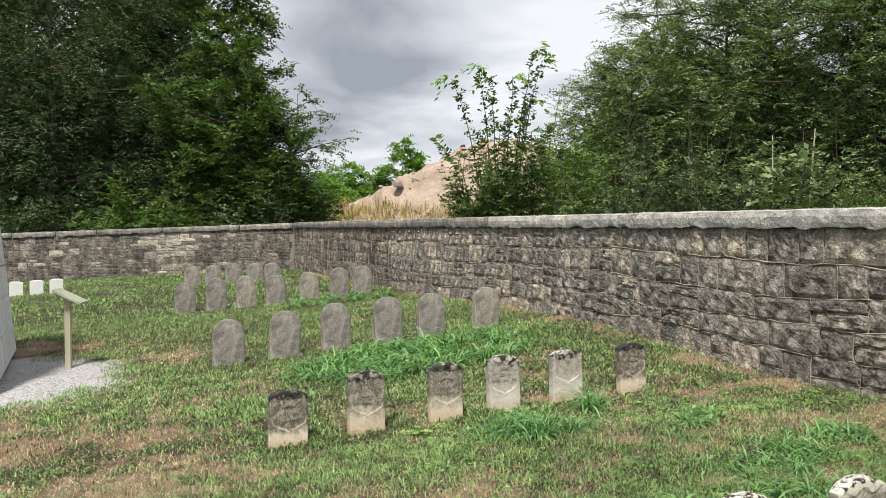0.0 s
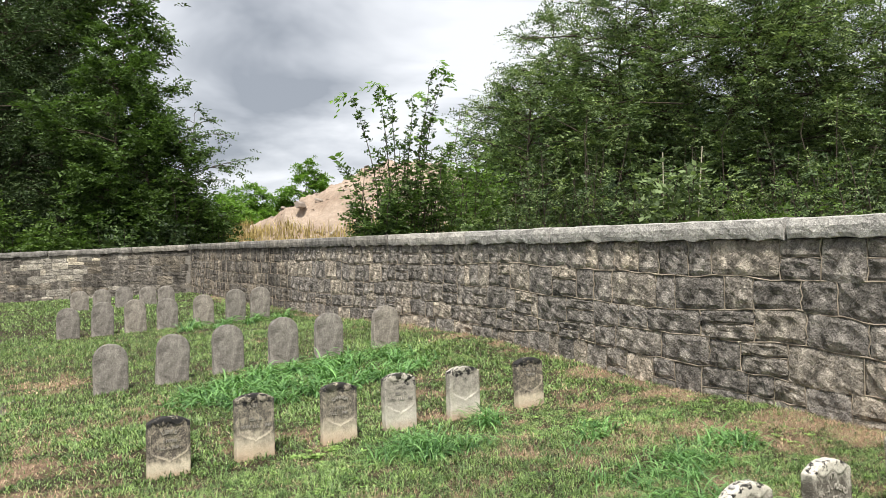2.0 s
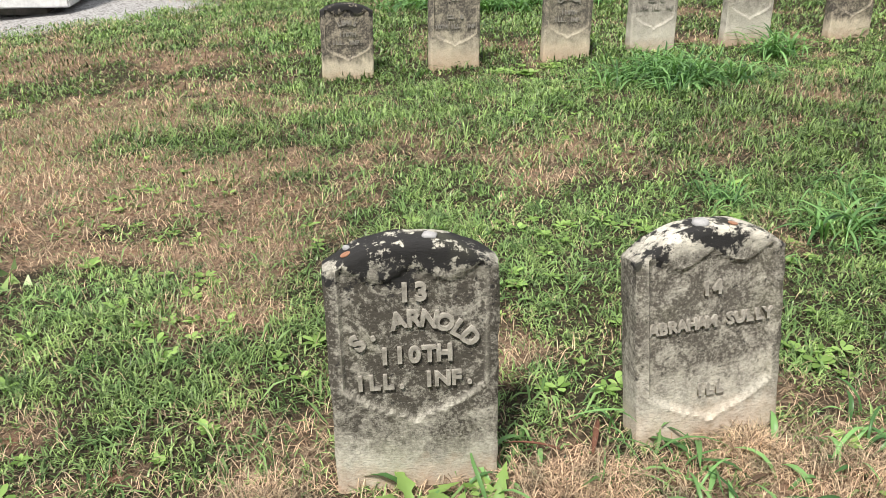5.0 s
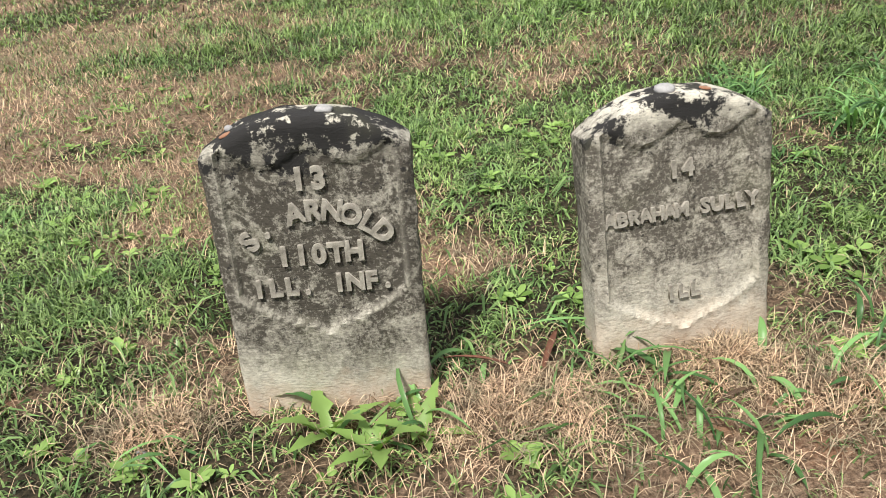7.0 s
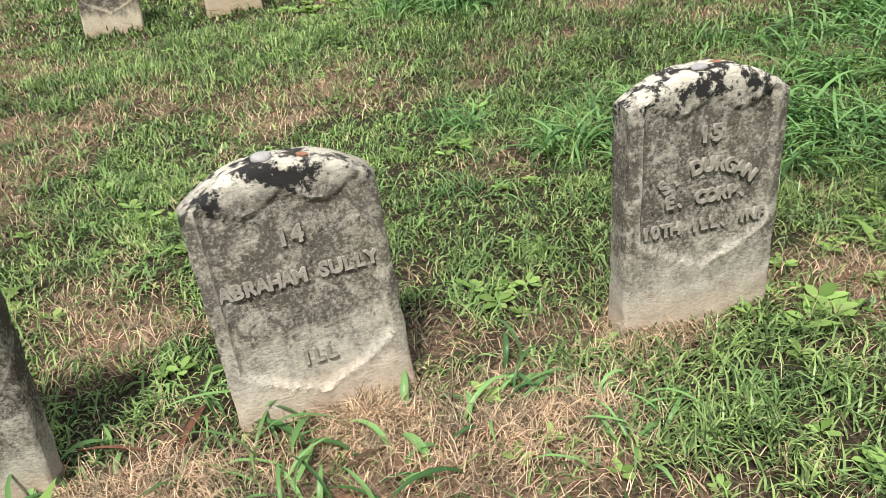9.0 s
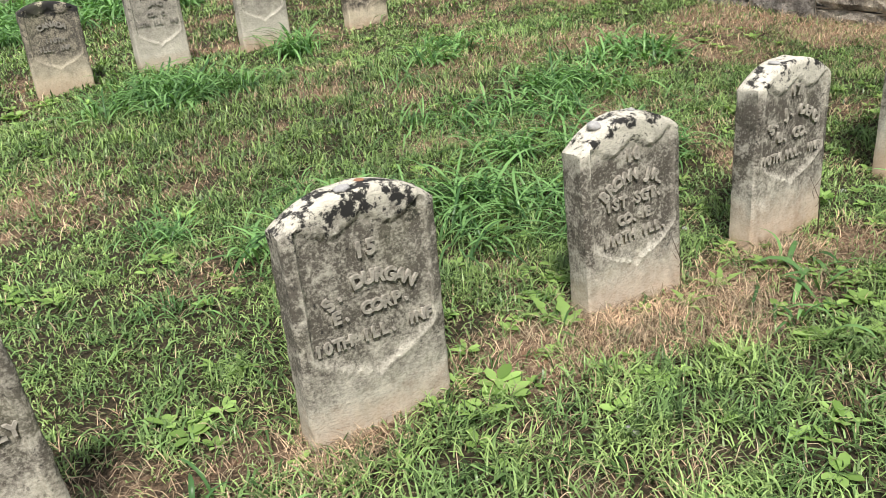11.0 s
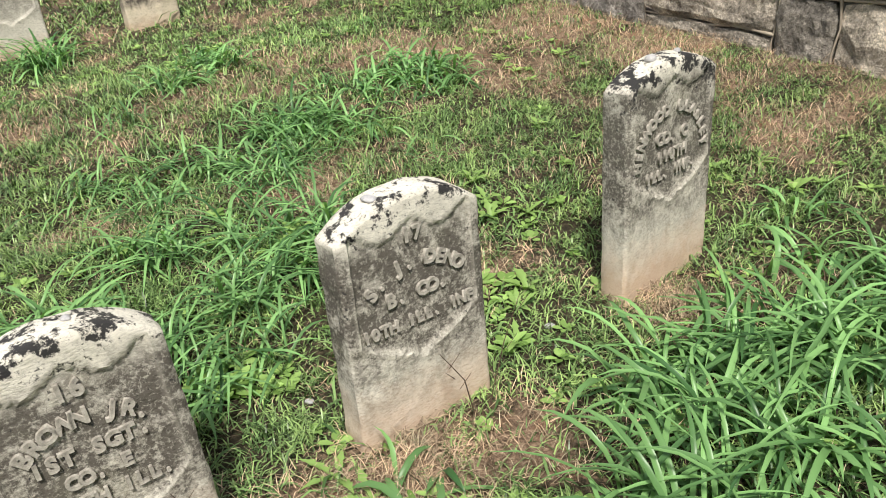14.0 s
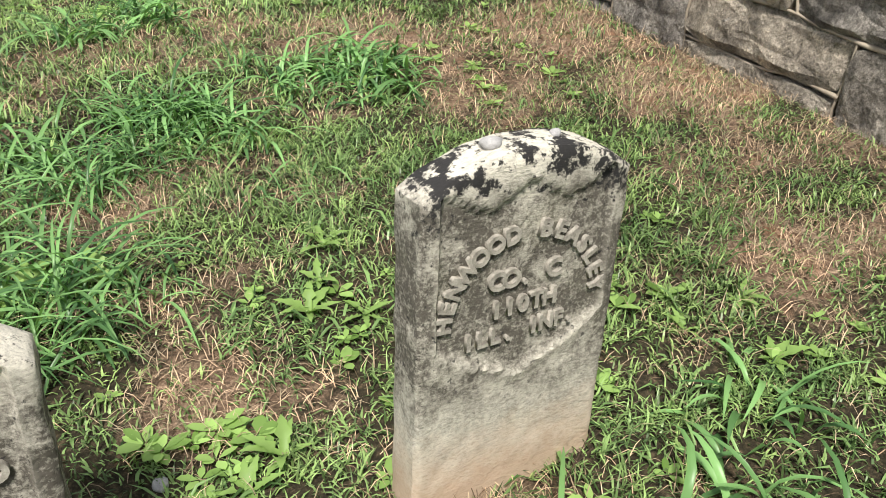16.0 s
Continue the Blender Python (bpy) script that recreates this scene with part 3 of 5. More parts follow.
def coping_slab(name, m, length, depth, height, seed, parent, mat):
    """A long weathered cap stone; its front edge is rough broken, top nearly level."""
    r = np.random.default_rng(seed)
    n = max(6, int(length / 0.07))
    prof = [(0.0, 0.0), (-0.012, 0.05), (-0.018, 0.11), (-0.004, height - 0.012), (0.03, height), (depth * 0.5, height + 0.006), (depth, height), (depth, 0.0)]
    verts = []
    for i in range(n + 1):
        s = i / n * length
        edge = 0.012 if i in (0, n) else 0
        for j, (px, pz) in enumerate(prof):
            amp = 0.0035 if j < 5 else 0.003
            low = 0.030 * noise.noise(Vector((s * 5, seed * 2.3, 0))) + r.uniform(-0.008, 0.008) if j == 0 else 0.012 * noise.noise(Vector((s * 3, seed * 1.7, j * 0.4)))
            verts.append((px + r.uniform(-amp, amp) + (edge if j < 5 else 0), s + (edge if i == 0 else -edge), pz + r.uniform(-amp, amp) * 0.6 + low))
    k = len(prof)
    faces = []
    for i in range(n):
        for j in range(k):
            faces.append((i * k + j, i * k + (j + 1) % k, (i + 1) * k + (j + 1) % k, (i + 1) * k + j))
    me = bpy.data.meshes.new(name)
    me.from_pydata(verts, [], [list(q) for q in faces] + [list(range(k)), list(range(n * k, (n + 1) * k))[::-1]])
    me.update()
    me.materials.append(mat)
    ob = new(name, me)
    ob.parent = parent
    ob.matrix_basis = m
    return ob


COPING_CUTS = [-6.0, -2.6, 0.9, 3.0, 5.05, 8.5, 10.6, 13.25, 15.2, 17.6, 20.4, 23.0, 26.2, 29.42]
for i, (a, b) in enumerate(zip(COPING_CUTS, COPING_CUTS[1:])):
    rise = math.degrees(math.atan2(wall_top(b) - wall_top(a), b - a))
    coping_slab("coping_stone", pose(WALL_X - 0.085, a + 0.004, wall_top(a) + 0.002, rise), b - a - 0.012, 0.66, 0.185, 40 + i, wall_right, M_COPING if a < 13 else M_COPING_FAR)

# far wall, running off at an open angle from the corner
wall_far = tagged(new("wall_far"), "weathered coursed limestone wall with pale patch closing the cemetery", "stone wall", kind="structure")
FAR_A, FAR_B = Vector((6.53, 29.5, 0)), Vector((-15.5, 43.3, 0))
FAR_LEN = (FAR_B - FAR_A).length
FAR_DIR = (FAR_B - FAR_A).normalized()
FAR_ANGLE = math.degrees(math.atan2(FAR_DIR.y, FAR_DIR.x)) - 90


def far_top(s):
    return 1.835 - 0.031 * s


bm = bmesh.new()
cols = []
for s in np.linspace(-0.25, FAR_LEN, 30):
    p = FAR_A + FAR_DIR * s
    nrm = Vector((FAR_DIR.y, -FAR_DIR.x, 0))
    q = p + nrm * 0.5
    cols.append([bm.verts.new(c) for c in ((p.x, p.y, -1.2), (p.x, p.y, far_top(s)), (q.x, q.y, far_top(s)), (q.x, q.y, -1.2))])
for a, b in zip(cols, cols[1:]):
    for i in range(4):
        bm.faces.new((a[i], a[(i + 1) % 4], b[(i + 1) % 4], b[i]))
part("wall_core", bm, M_CORE, wall_far)
far_m = Matrix.Translation(FAR_A) @ pose(0, 0, 0, 0, 0, FAR_ANGLE)
pieces, cleaned = [], []
n_courses = 7
for k in range(n_courses):
    s = rw.uniform(0, 0.3)
    while s < FAR_LEN - 0.1:
        length = rw.uniform(0.18, 0.62)
        base = -0.1 + ground_z(*(FAR_A + FAR_DIR * s).xy)
        h = (far_top(s) - base) / n_courses
        wave = [0.0 if c in (0, n_courses) else 0.09 * noise.noise(Vector((0.8 * s, 2.3 * c, 1))) for c in (k, k + 1)]
        z, tall_ = base + k * h + wave[0], h + wave[1] - wave[0]
        parts_ = [(z, tall_)] if rw.random() > 0.3 else [(z, tall_ * 0.5), (z + tall_ * 0.5, tall_ * 0.5)]
        for z_, t_ in parts_:
            v, f = rough_block(length - 0.012, t_ - 0.010, 9000 + len(pieces) + len(cleaned), 3, 2, 0.022, 0.7)
            v += (0, s, z_)
            patchy = math.exp(-((s - 4.6) / 1.3) ** 2) * (0.35 + 0.65 * (k > 2)) + 0.25 * math.exp(-((s - 9.5) / 1.5) ** 2)
            (cleaned if rw.random() < patchy else pieces).append((v, f))
        s += length
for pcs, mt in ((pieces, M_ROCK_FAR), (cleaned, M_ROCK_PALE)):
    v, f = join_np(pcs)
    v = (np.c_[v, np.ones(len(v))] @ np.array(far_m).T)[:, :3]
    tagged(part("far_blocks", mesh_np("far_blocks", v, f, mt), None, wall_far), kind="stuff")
s = 0.06
while s < FAR_LEN - 0.5:
    length = rw.uniform(1.6, 3.2)
    rise = math.degrees(math.atan2(-0.031, 1))
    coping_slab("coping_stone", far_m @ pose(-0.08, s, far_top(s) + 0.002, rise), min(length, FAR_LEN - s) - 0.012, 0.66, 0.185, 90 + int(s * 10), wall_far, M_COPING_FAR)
    s += length

# walls behind the walker close the cemetery
for nm, x0, x1, y0, y1 in (("wall_back", -16.0, 7.0, -6.6, -6.1), ("wall_left", -16.5, -16.0, -6.6, 43.6)):
    tagged(part(nm, box(x0, x1, y0, y1, -1.3, 1.7), M_ROCK_FAR), "weathered limestone cemetery wall", "stone wall", kind="structure")

# ---- gravestones ----


def text_mesh(body, size, depth):
    cu = bpy.data.curves.new("lettering", 'FONT')
    cu.body, cu.size, cu.extrude, cu.align_x, cu.resolution_u = body, size, depth, 'CENTER', 3
    cu.offset = size * 0.045
    ob = bpy.data.objects.new("lettering", cu)
    me = bpy.data.meshes.new_from_object(ob)
    bpy.data.objects.remove(ob)
    bpy.data.curves.remove(cu)
    return me


def lettering(lines, parent, mat):
    """Raised letters on the stone's face, one part each: lines of (text, height on stone, size, arc radius or 0)."""
    for body, z, size, radius in lines:
        step = size * ((0.80 if len(body) > 12 else 0.66) if radius else 0.70)
        n = len(body)
        for i, ch in enumerate(body):
            if ch == " ":
                continue
            s = (i - (n - 1) / 2) * step
            a = s / radius if radius else 0.0
            me = text_mesh(ch, size * 1.12, 0.0042)
            me.transform(pose(0, 0, 0, 90, 0, 0))
            me.materials.append(mat)
            m = Matrix.Translation((radius * math.sin(a) if radius else s, 0.0035, z + (radius * (math.cos(a) - 1) if radius else 0))) @ pose(0, 0, 0, 0, math.degrees(a), 0)
            part("letter", me, None, parent).matrix_basis = m


def shield_depth(x, z, w, hs, v_point):
    """Signed inside distance of the sunken shield on a stone of width w and shoulder height hs."""
    side = w / 2 - 0.026 - np.abs(x)
    u = np.abs(x) / (w / 2 - 0.026)
    top = hs + 0.012 - 0.030 * np.abs(np.sin(np.clip(u, 0, 1) * math.pi * 1.05)) ** 1.5 - z
    bottom = z - (v_point + 0.052 * np.clip(u, 0, 1) ** 1.9 + 0.012 * np.clip(u, 0, 1) - 0.014 * np.exp(-(u / 0.10) ** 2))
    return np.minimum(np.minimum(side, top), bottom)


def slab_stone(name, w, hs, rise, t, mat, v_point, seed, round_top=False, recess=0.006, bury=0.12):
    """A gravestone slab: front face to -y with a sunken shield, arched or round top, worn edges. Origin at its foot, centred, front face at y = 0."""
    nx, nz = (52, 70) if recess else (26, 36)
    o = Vector((seed * 3.7, 0, 0))
    us = np.linspace(-1, 1, nx + 1)
    rows, worn_edge = [], []
    for j in range(nz + 1):
        v = j / nz
        row = []
        for u in us:
            x = u * w / 2
            if round_top:
                crown = hs + rise * math.sqrt(max(0.0, 1 - min(1, abs(u)) ** 2.2))
            else:
                crown = hs + rise * (1 - abs(u) ** 2.3)
            z = -bury + v * (crown + bury)
            e = min(w / 2 - abs(x), crown - z)
            worn = 0.006 * max(0.0, 1 - e / 0.012) ** 2
            y = worn
            if recess:
                d = float(shield_depth(x, z, w, hs, v_point))
                k = min(1.0, max(0.0, d / 0.005))
                lip = math.exp(-((d + 0.001) / 0.004) ** 2) if z < v_point + 0.09 else 0.5 * math.exp(-((d + 0.001) / 0.004) ** 2)
                y += recess * k * k * (3 - 2 * k) - 0.0042 * lip
            worn_edge.append((lip if z < v_point + 0.09 else 0.6 * lip) if recess else 0.0)
            nzv = noise.fractal(Vector((x, z, 0)) * 30 + o, 0.9, 2.0, 4)
            y += 0.0016 * nzv
            chip = 0.006 * max(0.0, noise.noise(Vector((x * 18, z * 18, 3)) + o) - 0.25) if e < 0.02 else 0
            sx = 1 - 0.010 * max(0.0, 1 - e / 0.01) ** 2
            row.append((x * sx + 0.002 * noise.noise(Vector((z * 25, u, 5)) + o) * abs(u), y + chip, z))
        rows.append(row)
    verts = [p for row in rows for p in row]
    k = nx + 1
    faces = [(j * k + i, j * k + i + 1, (j + 1) * k + i + 1, (j + 1) * k + i) for j in range(nz) for i in range(nx)]
    ring = [j * k for j in range(nz, -1, -1)] + list(range(1, k)) + [j * k + nx for j in range(1, nz + 1)] + [nz * k + i for i in range(nx - 1, 0, -1)]
    levels = [0.10, 0.35, 0.65, 0.90, 1.0]
    prev = ring
    for li, lv in enumerate(levels):
        cur = []
        for i in ring:
            x, y, z = verts[i]
            sh = 0.0 if 0 < li < 4 else (1.0 if li == 4 else 0.0)
            nn = 0.0035 * noise.noise(Vector((x * 22, lv * 3, z * 22)) + o)
            grow = 1.006 if 0 < li < 4 else (0.985 if li == 4 else 1.003)
            cur.append(len(verts))
            verts.append((x * grow + nn * (1 if abs(x) > w * 0.45 else 0), t * lv, z + nn + (0.002 if 0 < li < 4 else -0.004 * sh)))
        for i in range(len(ring)):
            a, b = i, (i + 1) % len(ring)
            faces.append((prev[b], prev[a], cur[a], cur[b]))
        prev = cur
    faces.append(tuple(prev[::-1]))
    me = bpy.data.meshes.new(name)
    me.from_pydata(verts, [], faces)
    me.update()
    me.materials.append(mat)
    me.polygons.foreach_set("use_smooth", [True] * len(me.polygons))
    edge = me.attributes.new("worn_edge", 'FLOAT', 'POINT')
    edge.data.foreach_set("value", np.array(worn_edge + [0.0] * (len(verts) - len(worn_edge)), np.float32))
    me.set_sharp_from_angle(angle=radians(50))
    return me


def gravestone(x, y, z, w, hs, rise, t, mat, v_point, seed, lines, label, group, rx=0, ry=0, rz=0, letter=None, **kw):
    """A stone with its slab and raised lettering; ry leans it sideways, rx back."""
    root = tagged(new("gravestone"), label, "gravestone", group)
    root.matrix_basis = pose(x, y, z, rx, ry, rz)
    part("slab", slab_stone("slab", w, hs, rise, t, mat, v_point, seed, **kw), None, root)
    lettering(lines, root, letter or M_LETTER)
    return root


stones1 = []
ROW1 = "front row of marble gravestones"
Y1 = 2.975
stones1.append((gravestone(1.393, Y1 - 0.02, -0.05, 0.33, 0.475, 0.055, 0.075, M_ROW1_BLACK, 0.165, 1,
           [("13", 0.415, 0.044, 0), ("S. ARNOLD", 0.362, 0.041, 0.135), ("110TH", 0.285, 0.041, 0), ("ILL. INF.", 0.230, 0.038, 0)],
           "leaning marble gravestone with black lichen and raised letters", ROW1, -3, -1.0, -3), 0.33, 0.475, 0.055))
stones1.append((gravestone(2.032, Y1, -0.02, 0.33, 0.418, 0.058, 0.085, M_ROW1, 0.055, 2,
           [("14", 0.335, 0.036, 0), ("ABRAHAM SULLY", 0.262, 0.0305, 0), ("ILL", 0.105, 0.032, 0)],
           "short leaning marble gravestone with whitened top", ROW1, -6, -4, 2), 0.33, 0.418, 0.058))
stones1.append((gravestone(2.795, Y1, -0.04, 0.332, 0.492, 0.055, 0.075, M_ROW1, 0.165, 3,
           [("15", 0.415, 0.038, 0), ("S. DURGAN", 0.355, 0.034, 0.135), ("E. CORP.", 0.292, 0.032, 0), ("110TH ILL. INF.", 0.235, 0.030, 0)],
           "upright grey marble gravestone with curling shield edge", ROW1, -2, -0.5, -1), 0.332, 0.492, 0.055))
stones1.append((gravestone(3.54, Y1, 0.0, 0.312, 0.440, 0.060, 0.075, M_ROW1_CHALK, 0.135, 4,
           [("16", 0.395, 0.036, 0), ("BROWN JR.", 0.345, 0.034, 0.13), ("1ST SGT.", 0.285, 0.033, 0), ("CO. E", 0.240, 0.030, 0), ("110TH ILL.", 0.195, 0.030, 0)],
           "grey marble gravestone with pebbles on its top", ROW1, -3, -2.5, -3), 0.312, 0.440, 0.060))
stones1.append((gravestone(4.145, Y1, 0.045, 0.325, 0.425, 0.060, 0.075, M_ROW1_CHALK, 0.150, 5,
           [("17", 0.390, 0.034, 0), ("S. J. DENO", 0.335, 0.034, 0.14), ("B. CO.", 0.270, 0.034, 0), ("110TH ILL. INF.", 0.215, 0.029, 0)],
           "marble gravestone with chalky white top", ROW1, -3, 0.5, 0), 0.325, 0.425, 0.060))
stones1.append((gravestone(4.912, Y1 + 0.03, 0.09, 0.334, 0.47, 0.050, 0.075, M_ROW1, 0.185, 6,
           [("HENWOOD BEASLEY", 0.395, 0.031, 0.118), ("CO. C", 0.325, 0.034, 0), ("110TH", 0.280, 0.032, 0), ("ILL. INF.", 0.238, 0.031, 0)],
           "tall marble gravestone with black lichen along its top", ROW1, -2, 0.5, 3), 0.334, 0.47, 0.050))

ROW2 = "second row of marble gravestones"
Y2 = 6.80
row2 = [(1.485, -0.075, 0.325, 0.425, M_ROW2, "half-blackened marble gravestone with pale foot", [("LEWIS", 0.345, 0.034, 0.13), ("110TH", 0.275, 0.030, 0), ("ILL. INF.", 0.225, 0.030, 0)]),
        (2.17, -0.025, 0.325, 0.49, M_ROW2_MID, "sooty marble gravestone with cracked shield", [("21", 0.43, 0.034, 0), ("CO. B", 0.32, 0.030, 0), ("110TH ILL. INF.", 0.262, 0.029, 0)]),
        (2.91, 0.01, 0.315, 0.475, M_ROW2_MID, "marble gravestone with dark upper edge and cream foot", [("CANADA", 0.385, 0.036, 0.13), ("110TH", 0.300, 0.030, 0), ("ILL. INF.", 0.255, 0.030, 0)]),
        (3.50, 0.055, 0.318, 0.465, M_ROW2_PALE, "cream marble gravestone with grey lettering", [("LANG", 0.385, 0.034, 0.13), ("CO. C", 0.325, 0.030, 0), ("110TH ILL. INF.", 0.275, 0.028, 0)]),
        (4.17, 0.11, 0.33, 0.42, M_ROW2_PALE, "pale marble gravestone behind tall grass", [("24", 0.35, 0.034, 0)]),
        (4.93, 0.115, 0.315, 0.44, M_ROW2, "marble gravestone with blackened upper half", [("CO. B", 0.36, 0.030, 0), ("110TH", 0.31, 0.030, 0)])]
for i, (x, z, w_, h_, mt, lb, ln) in enumerate(row2):
    gravestone(x, Y2, z, w_, h_, 0.045, 0.085, mt, 0.165 if i else 0.14, 20 + i, ln, lb, ROW2, -2, (0.6, 0, 0.4, -0.6, 0, -1.2)[i], (0, 2, -2, 1, 0, 2)[i], letter=M_LETTER_DARK)

round_label = "grey round-topped limestone gravestone"
ROUND_SPECS = [("third row of round gravestones", 10.8, 0.40, [(1.56, -.01, 0.44, 0), (2.28, .07, 0.44, 3), (2.995, .17, 0.42, -1), (3.735, .23, 0.42, 0), (4.385, .26, 0.42, 1), (5.25, .32, 0.42, 2)]),
               ("fourth row of round gravestones", 17.3, 0.41, [(1.60, 0.08, 0.43, 0), (2.21, 0.12, 0.48, 2), (2.83, 0.15, 0.48, -1), (3.44, 0.18, 0.45, 0), (4.17, 0.23, 0.45, -1), (4.83, 0.29, 0.48, 1), (5.35, 0.32, 0.48, 2)]),
               ("fifth row of round gravestones", 25.0, 0.48, [(2.50, 0.12, 0.38, 0), (3.08, 0.15, 0.38, 1), (3.68, 0.18, 0.40, 0), (4.33, 0.21, 0.36, -1), (4.84, 0.23, 0.34, 0)])]
for grp, y, w_, items in ROUND_SPECS:
    for i, (x, z, h_, lean) in enumerate(items):
        gravestone(x, y, z, w_, h_ - 0.04, 0.19 * w_ / 0.4, 0.11, M_ROUND, 0.2, 50 + i + int(y * 7), [], round_label + (" leaning" if abs(lean) > 1 else ""), grp, -2, lean, (i % 3) - 1, round_top=True, recess=0)
for i, x in enumerate((-3.35, -2.8, -2.25, -1.72, -1.2)):
    gravestone(x, 26.0 - 0.45 * x * 0.3, gz(x, 26) - 0.07, 0.36, 0.46, 0.035, 0.10, M_WHITE, 0.2, 80 + i, [], "small clean white marble gravestone near the far wall", "white gravestones by the far wall", 0, 0, 0, recess=0)

# ---- monument with gravel apron ----
monument = tagged(new("monument"), "pale limestone block monument with battered sides and moulded cap", "monument")
monument.location = (-2.90, 12.3, -0.10)
monument.rotation_euler.z = radians(1.5)
half, batter, n_c, ch = 1.78, 0.30, 7, 0.44
for c in range(n_c):
    z0, z1 = c * ch, (c + 1) * ch
    h0, h1 = half - batter * z0 / (n_c * ch), half - batter * z1 / (n_c * ch)
    cuts = [-1, -0.42, 0.15, 0.62, 1] if c % 2 else [-1, -0.66, -0.1, 0.45, 1]
    for side in range(4):
        turn = Matrix.Rotation(side * math.pi / 2, 4, 'Z')
        for a, b in zip(cuts, cuts[1:]):
            bm = bmesh.new()
            g = 0.006
            p = [(a * h0 + g, -h0, z0 + g), (b * h0 - g, -h0, z0 + g), (b * h1 - g, -h1, z1 - g), (a * h1 + g, -h1, z1 - g)]
            q = [(v[0] * 0.8, v[1] + 0.35, v[2]) for v in p]
            vf, vb = [bm.verts.new(v) for v in p], [bm.verts.new(v) for v in q]
            bm.faces.new(vf)
            bm.faces.new(vb[::-1])
            for i in range(4):
                bm.faces.new((vf[i], vf[(i + 1) % 4], vb[(i + 1) % 4], vb[i]))
            bmesh.ops.bevel(bm, geom=[e for e in bm.edges if e.verts[0] in vf and e.verts[1] in vf], offset=0.012, segments=2, affect='EDGES')
            bmesh.ops.transform(bm, matrix=turn, verts=bm.verts)
            part("block", bm, M_MONUMENT, monument)
hc = half - batter
bm = box(-hc - 0.06, hc + 0.06, -hc - 0.06, hc + 0.06, n_c * ch, n_c * ch + 0.18, 0.07)
box(-hc + 0.15, hc - 0.15, -hc + 0.15, hc - 0.15, n_c * ch + 0.16, n_c * ch + 0.4, 0.05, bm)
part("cap", bm, M_MONUMENT, monument, "rounded limestone cap moulding")
part("core", box(-hc, hc, -hc, hc, -0.1, n_c * ch), M_CORE, monument)

# ---- information sign ----
sign = tagged(new("information_sign"), "small slanted information panel on a pale square post", "sign")
sx, sy = -0.37, 12.15
sign.location = (sx, sy, gz(sx, sy))
sign.rotation_euler.z = radians(-14)
part("post", box(-0.037, 0.037, -0.037, 0.037, -0.2, 0.93, 0.006), M_POST, sign)
slant = pose(0.03, 0.0, 0.97, 0, 27, 0)
part("panel", box(-0.20, 0.20, -0.17, 0.17, -0.018, 0.018, 0.005, None, slant), M_GREEN_PAINT, sign, "weathered green-white panel")
part("bracket", box(-0.10, 0.10, -0.06, 0.06, -0.06, -0.019, 0.005, None, slant), M_POST, sign)

# ---- offerings left on the stones ----


def on_top(root, w, hs, rise, lx, ly):
    """A world point on the crown of a stone."""
    u = abs(lx) / (w / 2)
    return root.matrix_basis @ Vector((lx, ly, hs + rise * (1 - u ** 2.3) + 0.001))


def pebble(p, size, flat, seed):
    bm = bmesh.new()
    bmesh.ops.create_icosphere(bm, subdivisions=2, radius=1.0)
    r = random.Random(seed)
    k = Vector((r.uniform(0.8, 1.2), r.uniform(0.7, 0.95), flat))
    for v in bm.verts:
        n = 1 + 0.28 * noise.noise(v.co * 1.4 + Vector((seed * 5.1, 0, 0)))
        v.co = Vector((v.co.x * k.x, v.co.y * k.y, v.co.z * k.z)) * n * size
        v.co.z = max(v.co.z, -size * flat * 0.45)
    ob = part("pebble", bm, M_PEBBLE, None, smooth=True)
    ob.location = p + Vector((0, 0, size * flat * 0.4))
    ob.rotation_euler.z = r.uniform(0, 6)
    return tagged(ob, "small grey pebble resting on a gravestone", "pebble", "pebbles on the stones")


def coin(p, ry):
    bm = bmesh.new()
    bmesh.ops.create_cone(bm, cap_ends=True, segments=24, radius1=0.0100, radius2=0.0100, depth=0.002)
    bmesh.ops.bevel(bm, geom=[e for e in bm.edges if abs(e.verts[0].co.z - e.verts[1].co.z) < 1e-6], offset=0.0004, segments=1, affect='EDGES')
    ob = part("coin", bm, M_COPPER)
    ob.location = p + Vector((0, 0, 0.0015))
    ob.rotation_euler = (radians(-3), radians(ry), 0)
    return tagged(ob, "small copper coin lying on a gravestone", "coin", "coins on the stones")


for i, (k, lx, ly, size, flat) in enumerate([(0, 0.035, 0.03, 0.014, 0.5), (1, -0.012, 0.035, 0.021, 0.42), (2, -0.02, 0.025, 0.016, 0.4), (3, -0.085, 0.035, 0.019, 0.7),
                                             (3, 0.035, 0.04, 0.010, 0.6), (4, -0.06, 0.035, 0.016, 0.3), (5, -0.05, 0.035, 0.013, 0.9), (5, 0.055, 0.04, 0.011, 0.7), (0, -0.118, 0.05, 0.008, 0.8)]):
    pebble(on_top(*stones1[k], lx, ly), size, flat, i)
for k, lx, ly, ry in ((0, -0.120, 0.022, -22), (1, 0.052, 0.022, 8), (2, 0.03, 0.05, 3)):
    coin(on_top(*stones1[k], lx, ly), ry)
for i, (x, y, s) in enumerate([(4.42, 3.22, 0.016), (5.35, 3.65, 0.013), (4.55, 3.05, 0.012), (3.15, 2.62, 0.018), (3.98, 3.2, 0.011), (1.05, 2.9, 0.014)]):
    ob = pebble(Vector((x, y, gz(x, y))), s, 0.55, 60 + i)
    tagged(ob, "small pale stone lying in the grass", "stone", "loose stones in the grass")

# ---- rubble mound beyond the wall ----


